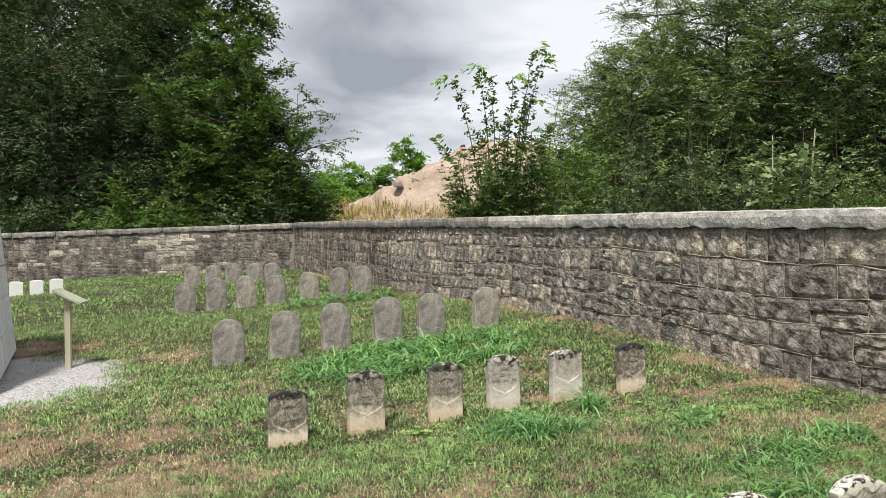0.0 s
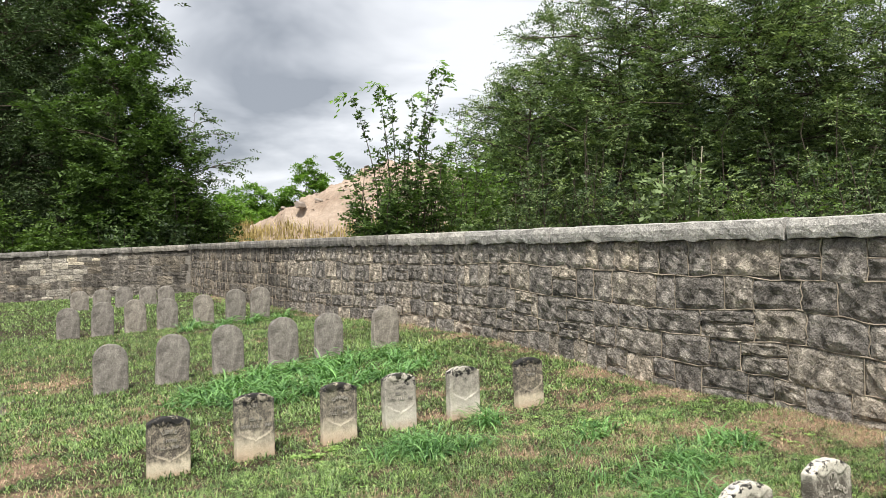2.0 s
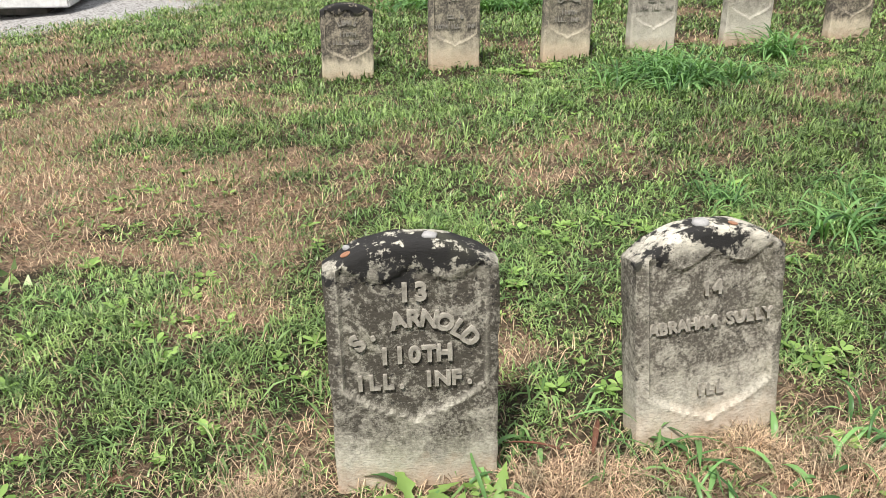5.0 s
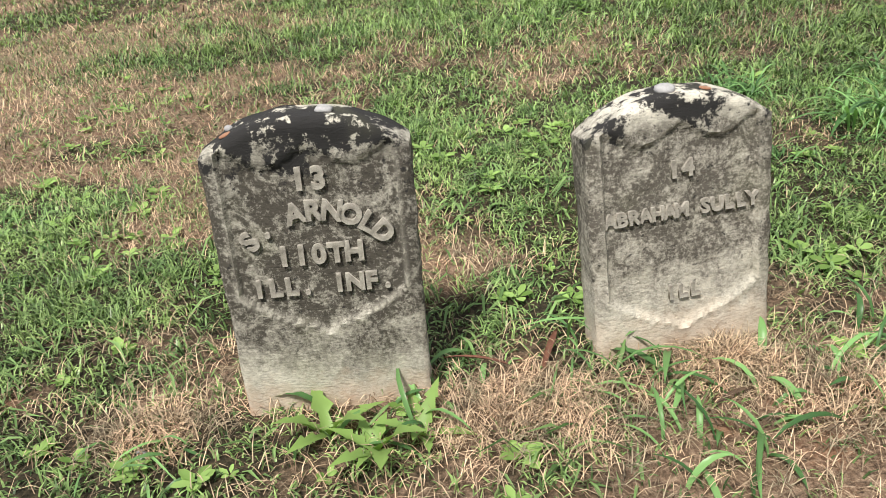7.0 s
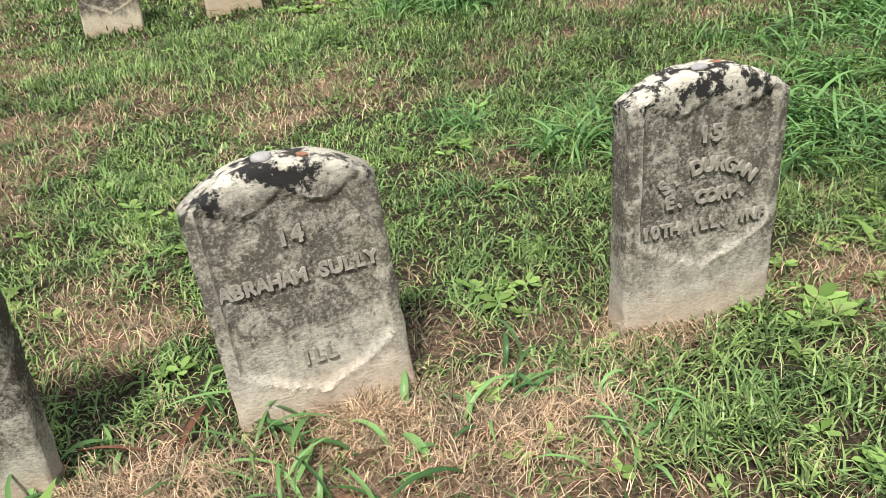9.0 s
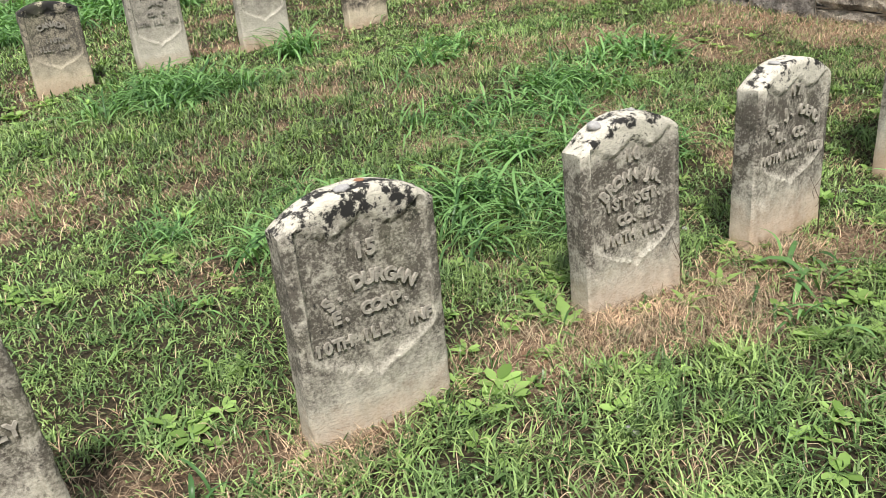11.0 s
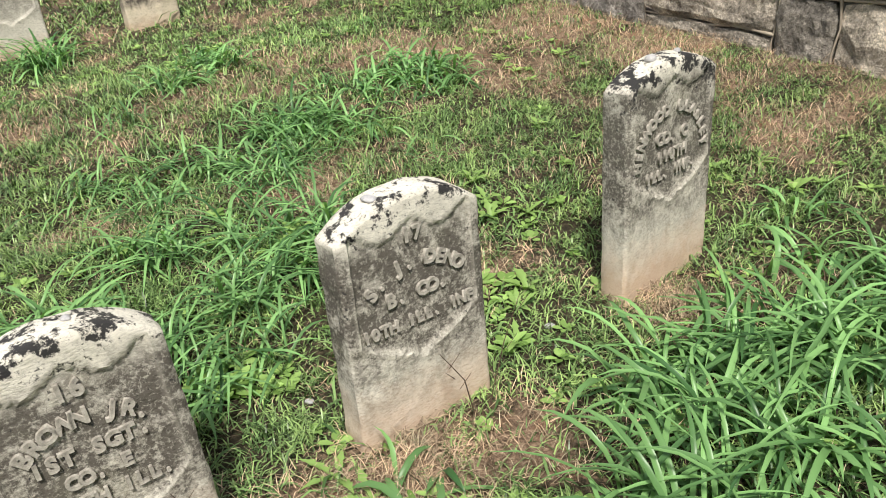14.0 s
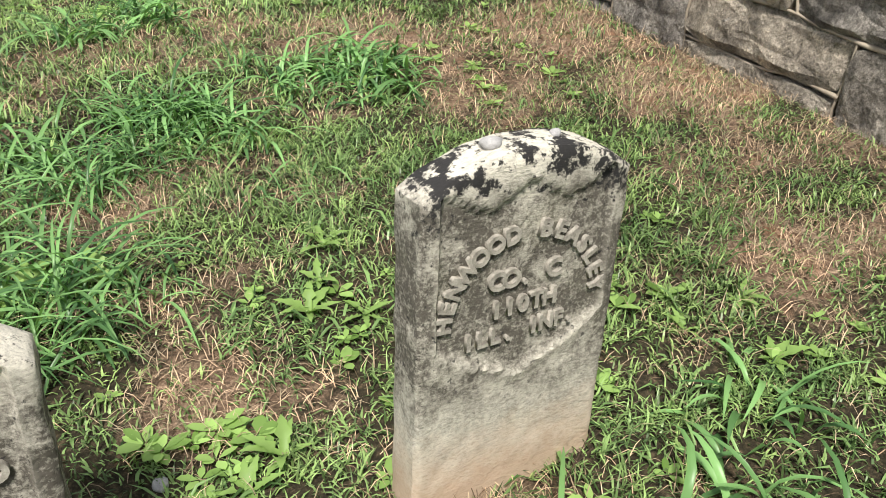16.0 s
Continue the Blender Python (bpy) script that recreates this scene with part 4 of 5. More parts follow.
def at(px, depth):
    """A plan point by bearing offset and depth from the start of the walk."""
    k = (px - 784) / 1432
    return 0.09 + depth * (0.386 + 0.922 * k), 0.15 + depth * (0.922 - 0.386 * k)


mx, my = at(890, 62)
n = 150
U, V = np.meshgrid(np.linspace(-1, 1, n), np.linspace(-1, 1, n), indexing="ij")
ca, sa = math.cos(radians(-23)), math.sin(radians(-23))
MX, MY = U * 19.0, V * 15.0
prof = np.clip(1 - np.sqrt((MX / 17.0) ** 2 + (MY / 13.0) ** 2), 0, 1)
hz = 9.2 * np.clip(prof, 0, 0.84) ** 0.85
for i in range(n):
    for j in range(n):
        p = Vector((MX[i, j] * 0.35, MY[i, j] * 0.35, 1.3))
        hz[i, j] += min(1, prof[i, j] * 5) * (0.55 * noise.fractal(p, 0.9, 2.1, 5) + 0.30 * noise.fractal(p * 3.7, 0.7, 2.1, 4)) if prof[i, j] > 0 else 0
hz -= 0.25
mv = np.stack([mx + MX * ca - MY * sa, my + MX * sa + MY * ca, hz + gz(8, 40)], -1).reshape(-1, 3)
ii, jj = np.meshgrid(np.arange(n - 1), np.arange(n - 1), indexing="ij")
mf = np.stack([ii * n + jj, (ii + 1) * n + jj, (ii + 1) * n + jj + 1, ii * n + jj + 1], -1).reshape(-1, 4)
mound = tagged(new("rubble_mound", mesh_np("rubble_mound", mv, mf, M_DIRT)), "large pale heap of earth and broken rubble beyond the wall", "rubble mound")
rr = random.Random(5)
vf = []
for i in range(700):
    k = rr.randrange(len(mv))
    if prof.ravel()[k] < 0.06:
        continue
    s = rr.uniform(0.10, 0.40) * (1.9 if rr.random() < 0.08 else 1)
    v, f = rough_block(s * rr.uniform(1, 2), s * 0.6, 700 + i, 2, 2, s * 0.5)
    m = Matrix.Translation(Vector(mv[k]) + Vector((0, 0, -0.05))) @ Euler((rr.uniform(-0.5, 0.5), rr.uniform(-0.5, 0.5), rr.uniform(0, 6))).to_matrix().to_4x4()
    vf.append(((np.c_[v, np.ones(len(v))] @ np.array(m).T)[:, :3], f))
v, f = join_np(vf)
tagged(part("rubble", mesh_np("rubble", v, f, M_RUBBLE), None, mound), "broken stone lumps", kind="stuff")

# ---- trees and bushes ----


def sprays(origins, dirs, length, pairs, ll, lw, droop, rng, up=0.35, simple=False):
    """Leafy twigs: each a bent axis with leaflets in pairs. Returns vertices and quads."""
    n = len(origins)
    d = dirs / (np.linalg.norm(dirs, axis=1, keepdims=True) + 1e-9)
    side = np.cross(d, np.array([0, 0, 1.0]) + rng.normal(0, up, (n, 3)))
    side /= np.linalg.norm(side, axis=1, keepdims=True) + 1e-9
    nrm = np.cross(side, d)
    L = length * rng.uniform(0.6, 1.25, n)
    out = []
    for k in range(pairs):
        s = (k + 0.6) / pairs
        axis = origins + d * (L * s)[:, None] - np.array([0, 0, 1.0]) * (droop * L * s * s)[:, None]
        for sg in (-1, 1):
            ld = side * sg * 0.85 + d * 0.55 + nrm * rng.uniform(-0.35, 0.35, n)[:, None] - np.array([0, 0, 1.0]) * (droop * 0.5)
            ld /= np.linalg.norm(ld, axis=1, keepdims=True)
            wd = np.cross(ld, nrm + rng.normal(0, 0.45, (n, 3)))
            wd /= np.linalg.norm(wd, axis=1, keepdims=True) + 1e-9
            sz = rng.uniform(0.7, 1.25, n)[:, None]
            p0 = axis
            p2 = axis + ld * ll * sz
            pm = axis + ld * ll * 0.45 * sz
            if simple:
                out.append(np.stack([p0 + ld * ll * 0.1 + wd * lw * 0.55 * sz, p2, p0 + ld * ll * 0.3 - wd * lw * 0.55 * sz], 1))
                continue
            out.append(np.stack([p0, pm + wd * lw * 0.5 * sz, p2, pm - wd * lw * 0.5 * sz], 1))
    v = np.concatenate(out).reshape(-1, 3)
    return v, np.arange(len(v)).reshape(-1, 3 if simple else 4)


KINDS = {"locust": (0.34, 7, 0.060, 0.026, 0.25), "broad": (0.30, 4, 0.095, 0.055, 0.2), "cedar": (0.42, 7, 0.075, 0.020, 0.75), "oak": (0.45, 4, 0.15, 0.085, 0.3), "shoot": (0.26, 4, 0.085, 0.050, 0.15)}


def tree(name, label, category, x, y, h, r, base, kind, limbs, per_limb, seed, mat, size=1.0, lean=0.05, shape=0.6, flat=0.10, group=""):
    """A tapered trunk with curved limbs and a crown of leafy twigs with gaps; shape: where the crown is widest."""
    rng = np.random.default_rng(seed)
    z0 = gz(min(x, 8), y) - 0.15
    root = tagged(new(name), label, category, group)
    root.location = (x, y, z0)
    top = h * 0.93
    zs = np.linspace(0, top, 9)
    bend = rng.normal(0, lean, 2)
    wob = rng.normal(0, 0.012 * h, (9, 2)) * (zs / top)[:, None]
    tp = np.stack([bend[0] * zs * zs / h + wob[:, 0], bend[1] * zs * zs / h + wob[:, 1], zs], 1)
    tr = (0.011 * h + 0.02) * (1 - 0.93 * zs / top)
    pieces = [tube(tp, tr, 7)]
    og, dr = [], []
    for i in range(limbs):
        u = (i + rng.uniform(0, 1)) / limbs
        zz = h * (base + (0.93 - base) * u)
        p0 = np.array([np.interp(zz, zs, tp[:, 0]), np.interp(zz, zs, tp[:, 1]), zz])
        az = i * 2.39996 + rng.normal(0, 0.35)
        prof_ = (u / shape) ** 0.6 if u < shape else max(0.12, (1 - u) / (1 - shape)) ** 0.75
        ln = r * max(0.25, prof_) * rng.uniform(0.65, 1.15)
        tilt = rng.uniform(0.05, 0.5) + 0.5 * u
        out = np.array([math.cos(az), math.sin(az), 0])
        t = np.linspace(0, 1, 6)
        pts = p0 + out * (t * ln)[:, None] + np.array([0, 0, 1.0]) * (tilt * ln * t * (1 - 0.55 * t))[:, None] + rng.normal(0, 0.035 * ln, (6, 3)) * t[:, None]
        pieces.append(tube(pts, np.interp(zz, zs, tr) * 0.55 * (1 - 0.9 * t) + 0.006, 5))
        nb = 4
        for bi in range(nb):
            tb = rng.uniform(0.3, 0.95)
            q0 = np.array([np.interp(tb, t, pts[:, c]) for c in range(3)])
            a2 = az + rng.normal(0, 0.8)
            bl = ln * rng.uniform(0.25, 0.55)
            q1 = q0 + np.array([math.cos(a2), math.sin(a2), rng.uniform(-0.15, 0.5)]) * bl
            pieces.append(tube(np.linspace(q0, q1, 3), np.array([0.018, 0.012, 0.005]) * (0.5 + h / 12), 4))
            m = max(2, int(per_limb * ln / r / nb * 1.25))
            tt = rng.uniform(0.15, 1.05, m)
            og.append(q0 + (q1 - q0) * tt[:, None] + rng.normal(0, 1, (m, 3)) * np.array([0.19, 0.19, flat]) * bl)
            dr.append((q1 - q0) / bl + rng.normal(0, 0.65, (m, 3)) * np.array([1, 1, 0.5]))
    v, f = join_np(pieces)
    part("trunk", mesh_np("trunk", v, f, M_BARK, True), None, root)
    ln_, pairs, ll, lw, droop = KINDS[kind]
    v, f = sprays(np.concatenate(og), np.concatenate(dr), ln_ * size, pairs, ll * size, lw * size, droop, rng, 0.35, True)
    tagged(part("crown", mesh_np("crown", v, f, mat), None, root), kind="stuff")
    return root


def bush(label, x, y, h, r, kind, stems, count, seed, mat, size=1.0, category="bush", group=""):
    """Many stems from the ground, leafy all the way up, uneven outline."""
    rng = np.random.default_rng(seed)
    root = tagged(new("bush"), label, category, group)
    root.location = (x, y, gz(min(x, 8), y) - 0.1)
    pieces, og, dr = [], [], []
    for i in range(stems):
        az = rng.uniform(0, 6.28)
        reach = r * math.sqrt(rng.uniform(0.02, 1))
        hh = h * rng.uniform(0.55, 1.0) * (1 - 0.35 * (reach / r) ** 2)
        t = np.linspace(0, 1, 6)
        pts = np.stack([math.cos(az) * reach * t ** 0.8, math.sin(az) * reach * t ** 0.8, hh * t], 1) + rng.normal(0, 0.03 * h, (6, 3)) * t[:, None]
        pieces.append(tube(pts, 0.022 * (h / 4) * (1 - 0.85 * t) + 0.003, 4))
        m = count // stems
        tt = rng.uniform(0.12, 1.0, m) ** 0.8
        q = np.stack([np.interp(tt, t, pts[:, c]) for c in range(3)], 1)
        og.append(q + rng.normal(0, 1, (m, 3)) * r * 0.14)
        dr.append(np.stack([math.cos(az) + rng.normal(0, 0.9, m), math.sin(az) + rng.normal(0, 0.9, m), rng.normal(0.3, 0.4, m)], 1))
    v, f = join_np(pieces)
    tagged(part("branchwork", mesh_np("branchwork", v, f, M_BARK, True), None, root), kind="stuff")
    ln_, pairs, ll, lw, droop = KINDS[kind]
    v, f = sprays(np.concatenate(og), np.concatenate(dr), ln_ * size, pairs, ll * size, lw * size, droop, rng)
    tagged(part("foliage", mesh_np("foliage", v, f, mat), None, root), kind="stuff")
    return root


FAR_WOOD, LOCUSTS, THICKET = "dark trees beyond the far wall", "locust trees behind the wall", "thicket behind the wall"
cedar_label = "tall dark cedar tree with drooping sprays behind the wall"
for px, d, h, r, s in ((95, 40, 21, 5.0, 1), (-70, 39, 19, 5.0, 2), (215, 42, 20, 4.8, 3), (20, 44, 22, 5.0, 15), (310, 42, 15, 3.6, 16)):
    tree("cedar_tree", cedar_label, "tree", *at(px, d), h, r, 0.05, "cedar", 66, 92, s, M_LEAF_DARK, 2.7, 0.02, 0.3, 0.30, FAR_WOOD)
tree("oak_tree", "tall dark leafy oak tree rising over the wall", "tree", *at(325, 45), 22, 4.6, 0.15, "oak", 60, 130, 4, M_LEAF_MID, 1.8, 0.02, 0.6, 0.22, FAR_WOOD)
tree("oak_tree", "tall dark leafy oak tree rising over the wall", "tree", *at(150, 50), 26, 7.0, 0.2, "oak", 60, 130, 41, M_LEAF_DARK, 2.2, 0.02, 0.6, 0.22, FAR_WOOD)
# Added backdrop trees close the sky gaps; their leaf colour carries the shade.
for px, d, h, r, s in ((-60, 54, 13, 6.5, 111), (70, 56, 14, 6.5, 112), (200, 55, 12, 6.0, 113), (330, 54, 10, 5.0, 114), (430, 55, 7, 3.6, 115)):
    tree("oak_tree", "added backdrop oak tree behind the cedars, leaves darkened for shade", "tree", *at(px, d), h, r, 0.02, "oak", 46, 90, s, M_LEAF_SHADE, 2.6, 0.02, 0.4, 0.4, FAR_WOOD)
tree("elm_tree", "slender elm tree with loose drooping branches", "tree", *at(455, 38), 8.8, 2.7, 0.08, "broad", 44, 110, 5, M_LEAF_MID, 1.9, 0.05, 0.5, 0.2, FAR_WOOD)
tree("elm_tree", "slender elm tree with loose drooping branches", "tree", *at(395, 37), 12.5, 3.0, 0.08, "broad", 48, 120, 6, M_LEAF_MID, 2.0, 0.05, 0.5, 0.2, FAR_WOOD)
tree("elm_tree", "slender elm tree with loose drooping branches", "tree", *at(512, 37.5), 8.4, 2.4, 0.15, "broad", 24, 34, 17, M_LEAF_MID, 1.6, 0.05, 0.55, 0.15, FAR_WOOD)
for px, d, h, r, s, mt in ((500, 36.5, 5.2, 1.7, 7, M_LEAF_MID), (545, 38, 3.9, 1.3, 8, M_LEAF_MID), (240, 35.5, 3.5, 1.6, 9, M_LEAF_BUSH), (310, 35.2, 2.5, 1.2, 10, M_LEAF_BUSH), (380, 35.4, 3.4, 1.7, 11, M_LEAF_MID), (120, 36.5, 3.4, 1.8, 12, M_LEAF_DARK), (20, 36.5, 3.4, 2.0, 13, M_LEAF_DARK), (440, 35.4, 3.2, 1.5, 14, M_LEAF_DARK)):
    bush("dense green bush behind the far wall", *at(px, d), h * 1.25, r * 1.25, "broad", 18, 900, s, mt, 1.7, group="bushes behind the far wall")

# distant saplings and trees by the mound
for px, d, h, r, s in ((575, 62, 6.2, 1.3, 21), (603, 66, 5.6, 1.6, 22), (627, 80, 8.6, 1.7, 23), (660, 84, 7.6, 1.6, 24), (590, 85, 8.4, 1.8, 27)):
    tree("sapling", "young bright green tree in the distance", "tree", *at(px, d), h, r, 0.05, "oak", 26, 70, s, M_LEAF_BRIGHT, 2.1, 0.03, 0.4, 0.25, "distant young trees")
tree("sapling", "rounded green tree standing behind the rubble mound", "tree", *at(712, 84), 11.2, 2.6, 0.08, "oak", 32, 100, 25, M_LEAF_BRIGHT, 2.1, 0.03, 0.5, 0.25, "distant young trees")

# sapling thicket in the middle, with long leafy shoots
rng = np.random.default_rng(77)
shoot_bush = tagged(new("sapling_thicket"), "tall elm saplings with long leafy shoots behind the wall", "sapling")
bx, by = at(885, 18.5)
shoot_bush.location = (bx, by, gz(8, by) - 0.1)
pieces, og, dr = [], [], []
tips = [(800, 140), (845, 122), (945, 95), (960, 115), (775, 250), (870, 130), (905, 150), (925, 200), (985, 215), (960, 245), (1000, 260), (840, 230), (890, 215), (940, 170)]
tip_og, tip_dr = [], []
for tx, ty in tips:
    k = (tx - 885) / 1432 * 18.5
    hh = 1.72 + (409 - ty) / 1432 * 18.5 - shoot_bush.location.z
    t = np.linspace(0, 1, 10)
    yo = rng.normal(0, 0.5)
    across = np.array([0.922, -0.386])
    along = np.array([0.386, 0.922])
    sx = 0.25 * k + (0.75 * k) * t ** 1.6
    pts = np.stack([across[0] * sx + along[0] * yo * t, across[1] * sx + along[1] * yo * t, hh * (1 - (1 - t) ** 1.25)], 1) + rng.normal(0, 0.02, (10, 3)) * t[:, None]
    pieces.append(tube(pts, 0.020 * (1 - 0.88 * t) + 0.002, 5))
    m = 95
    tt = rng.uniform(0.25, 0.98, m)
    og.append(np.stack([np.interp(tt, t, pts[:, c]) for c in range(3)], 1) + rng.normal(0, 0.03, (m, 3)))
    dr.append(rng.normal(0, 1, (m, 3)) * np.array([1, 1, 0.25]) + np.array([0, 0, 0.25]))
    m = 4 if ty < 160 else 1
    tip_og.append(pts[-1] + rng.normal(0, 0.06, (m, 3)))
    tip_dr.append(np.array([across[0] * (1 if k > 0 else -1), across[1] * (1 if k > 0 else -1), 0.3]) + rng.normal(0, 0.4, (m, 3)))
v, f = join_np(pieces)
tagged(part("branchwork", mesh_np("branchwork", v, f, M_BARK, True), None, shoot_bush), kind="stuff")
v, f = sprays(np.concatenate(og), np.concatenate(dr), 0.09, 2, 0.085, 0.055, 0.1, rng)
tagged(part("foliage", mesh_np("foliage", v, f, M_LEAF_MID), None, shoot_bush), kind="stuff")
v, f = sprays(np.concatenate(tip_og), np.concatenate(tip_dr), 0.40, 4, 0.17, 0.065, 0.55, rng)
tagged(part("young_foliage", mesh_np("young_foliage", v, f, M_LEAF_BRIGHT), None, shoot_bush, "bright young tip leaves"), kind="stuff")
for px, d, h, r, s, mt in ((860, 17.6, 3.9, 0.85, 31, M_LEAF_MID), (925, 18.2, 4.3, 0.95, 32, M_LEAF_MID), (980, 19.5, 4.3, 1.0, 33, M_LEAF_BUSH), (835, 17.4, 2.9, 0.6, 34, M_LEAF_MID), (1010, 22, 5.0, 1.2, 35, M_LEAF_BRIGHT), (1050, 21, 4.0, 1.3, 36, M_LEAF_LOCUST)):
    bush("dense leafy bush behind the wall", *at(px, d), h, r, "shoot", 18, 1000, s, mt, 1.0, group="bushes by the saplings")

# locust trees along the wall
loc_label = "feathery green locust tree leaning over the wall"
for px, d, h, r, s, base in ((1115, 23, 7.0, 2.3, 51, 0.10), (1185, 25, 9.6, 2.7, 52, 0.12), (1275, 22, 9.4, 2.8, 53, 0.12), (1370, 21, 10.0, 2.9, 54, 0.2), (1470, 20, 9.8, 2.8, 55, 0.22), (1580, 19, 8.8, 2.6, 56, 0.2), (1690, 19, 8.8, 2.6, 57, 0.2), (1810, 19, 8.6, 2.6, 58, 0.2)):
    tree("locust_tree", loc_label, "tree", *at(px, d), h, r, base, "locust", 46, 92 if px < 1700 else 50, s, M_LEAF_LOCUST, 1.6 if px < 1700 else 1.7, 0.06, 0.45, 0.24, LOCUSTS)
# Backdrop locusts close sky gaps; the thicket's shade is in their leaf colour.
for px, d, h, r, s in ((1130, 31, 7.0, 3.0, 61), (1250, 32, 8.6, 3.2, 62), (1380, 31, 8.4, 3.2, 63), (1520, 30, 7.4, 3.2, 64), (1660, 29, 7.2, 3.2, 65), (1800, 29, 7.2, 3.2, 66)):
    tree("locust_tree", "backdrop locust tree in the thicket, leaves darkened for shade", "tree", *at(px, d), h, r, 0.05, "oak", 44, 70, s, M_LEAF_DARK, 1.9, 0.04, 0.4, 0.3, LOCUSTS)
# Every second undergrowth bush takes the shade-darkened leaf colour.
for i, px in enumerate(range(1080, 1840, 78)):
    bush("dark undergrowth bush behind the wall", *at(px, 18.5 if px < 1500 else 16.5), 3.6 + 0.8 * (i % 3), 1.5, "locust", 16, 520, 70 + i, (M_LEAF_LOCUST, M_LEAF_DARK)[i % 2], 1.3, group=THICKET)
for i, (px, d, h, r) in enumerate(((1560, 12.5, 2.55, 0.6), (1640, 11.8, 2.6, 0.7), (1740, 11.0, 2.6, 0.7), (1500, 13, 2.3, 0.5))):
    bush("bright low bush showing over the wall", *at(px, d), h, r, "shoot", 12, 300, 95 + i, M_LEAF_BUSH, 0.9, group=THICKET)
bush("young plant with broad pale leaves behind the wall", *at(1390, 11.6), 3.35, 0.40, "shoot", 9, 260, 99, M_LEAF_PALE, 1.35, "sapling")
for px, d, z0, z1, ox in ((1368, 11.8, 1.2, 3.1, 0.04), (1424, 11.8, 1.2, 3.2, 0.14)):
    x, y = at(px, d)
    v, f = tube([(x - ox * 0.922, y, z0 - 1.2), (x, y, z0), (x + ox * 0.922 * (1 if px > 1400 else -1), y - ox * 0.386, z1)], [0.016, 0.013, 0.008], 5)
    tagged(new("bare_stick", mesh_np("bare_stick", v, f, M_POST, True)), "thin bare pale stick standing behind the wall", "stick", "bare sticks")

# ---- lawn ----


def blades(x, y, length, width, rng, spread=0.9, lift=0.75, curl=0.5):
    """Tapering bent blades of grass rooted at x, y: vertices and triangles."""
    n = len(x)
    az = rng.uniform(0, 2 * np.pi, n)
    out = np.stack([np.cos(az), np.sin(az), np.zeros(n)], 1)
    sid = np.stack([-np.sin(az), np.cos(az), np.zeros(n)], 1)
    lean = np.clip(rng.normal(spread, 0.35, n), 0.05, 1.6)
    L = length * rng.uniform(0.55, 1.35, n)
    W = (width * rng.uniform(0.7, 1.3, n))[:, None] * 0.5
    p0 = np.stack([x, y, ground_z(x, y) - 0.003], 1)
    up = np.array([0, 0, 1.0])
    d1 = out * np.sin(lean * 0.6)[:, None] + up * np.cos(lean * 0.6)[:, None]
    d2 = out * np.sin(lean + curl)[:, None] + up * np.cos(lean + curl)[:, None]
    p1 = p0 + d1 * (L * 0.5)[:, None]
    p2 = p1 + d2 * (L * 0.5)[:, None]
    v = np.stack([p0 - sid * W, p0 + sid * W, p1 - sid * W * 0.85, p1 + sid * W * 0.85, p2], 1).reshape(-1, 3)
    o = (np.arange(n) * 5)[:, None]
    f = np.concatenate([o + np.array([[0, 1, 3]]), o + np.array([[0, 3, 2]]), o + np.array([[2, 3, 4]])])
    return v, f


def short_blades(x, y, length, width, rng):
    """Single tapering blades for the lawn further off: vertices and triangles."""
    n = len(x)
    az, lean = rng.uniform(0, 2 * np.pi, n), np.clip(rng.normal(0.75, 0.35, n), 0.05, 1.45)
    L, W = length * rng.uniform(0.55, 1.35, n), width * rng.uniform(0.7, 1.3, n) * 0.5
    p0 = np.stack([x, y, ground_z(x, y) - 0.003], 1)
    sid = np.stack([-np.sin(az) * W, np.cos(az) * W, np.zeros(n)], 1)
    tip = p0 + np.stack([np.cos(az) * np.sin(lean), np.sin(az) * np.sin(lean), np.cos(lean)], 1) * L[:, None]
    return np.stack([p0 - sid, p0 + sid, tip], 1).reshape(-1, 3), np.arange(3 * n).reshape(-1, 3)


def scatter(x0, x1, y0, y1, density, rng, keep):
    n = int((x1 - x0) * (y1 - y0) * density)
    x, y = rng.uniform(x0, x1, n), rng.uniform(y0, y1, n)
    ok = (rng.random(n) < keep(x, y)) & (x < 6.50) & (y < 29.3 + 0.626 * (6.5 - x)) & (gravel_at(x, y) < 0.55 + 0.3 * rng.random(n))
    ok &= ~((np.abs(x + 2.72) < 1.8) & (np.abs(y - 12.3) < 1.8))
    return x[ok], y[ok]


def clumps(x, y):
    """How full the sward is on the scale of single tufts, about 0 to 1."""
    return np.clip(0.55 + 0.75 * lawn_noise(13.0 * x + 2, 13.0 * y) * np.cos(7 * x - 5 * y + 3 * lawn_noise(2 * x, 2 * y + 8)), 0.28, 1.0)


def green_keep(x, y):
    return np.clip(1.3 - 1.8 * bare_at(x, y), 0.26, 1.0) * clumps(x, y)


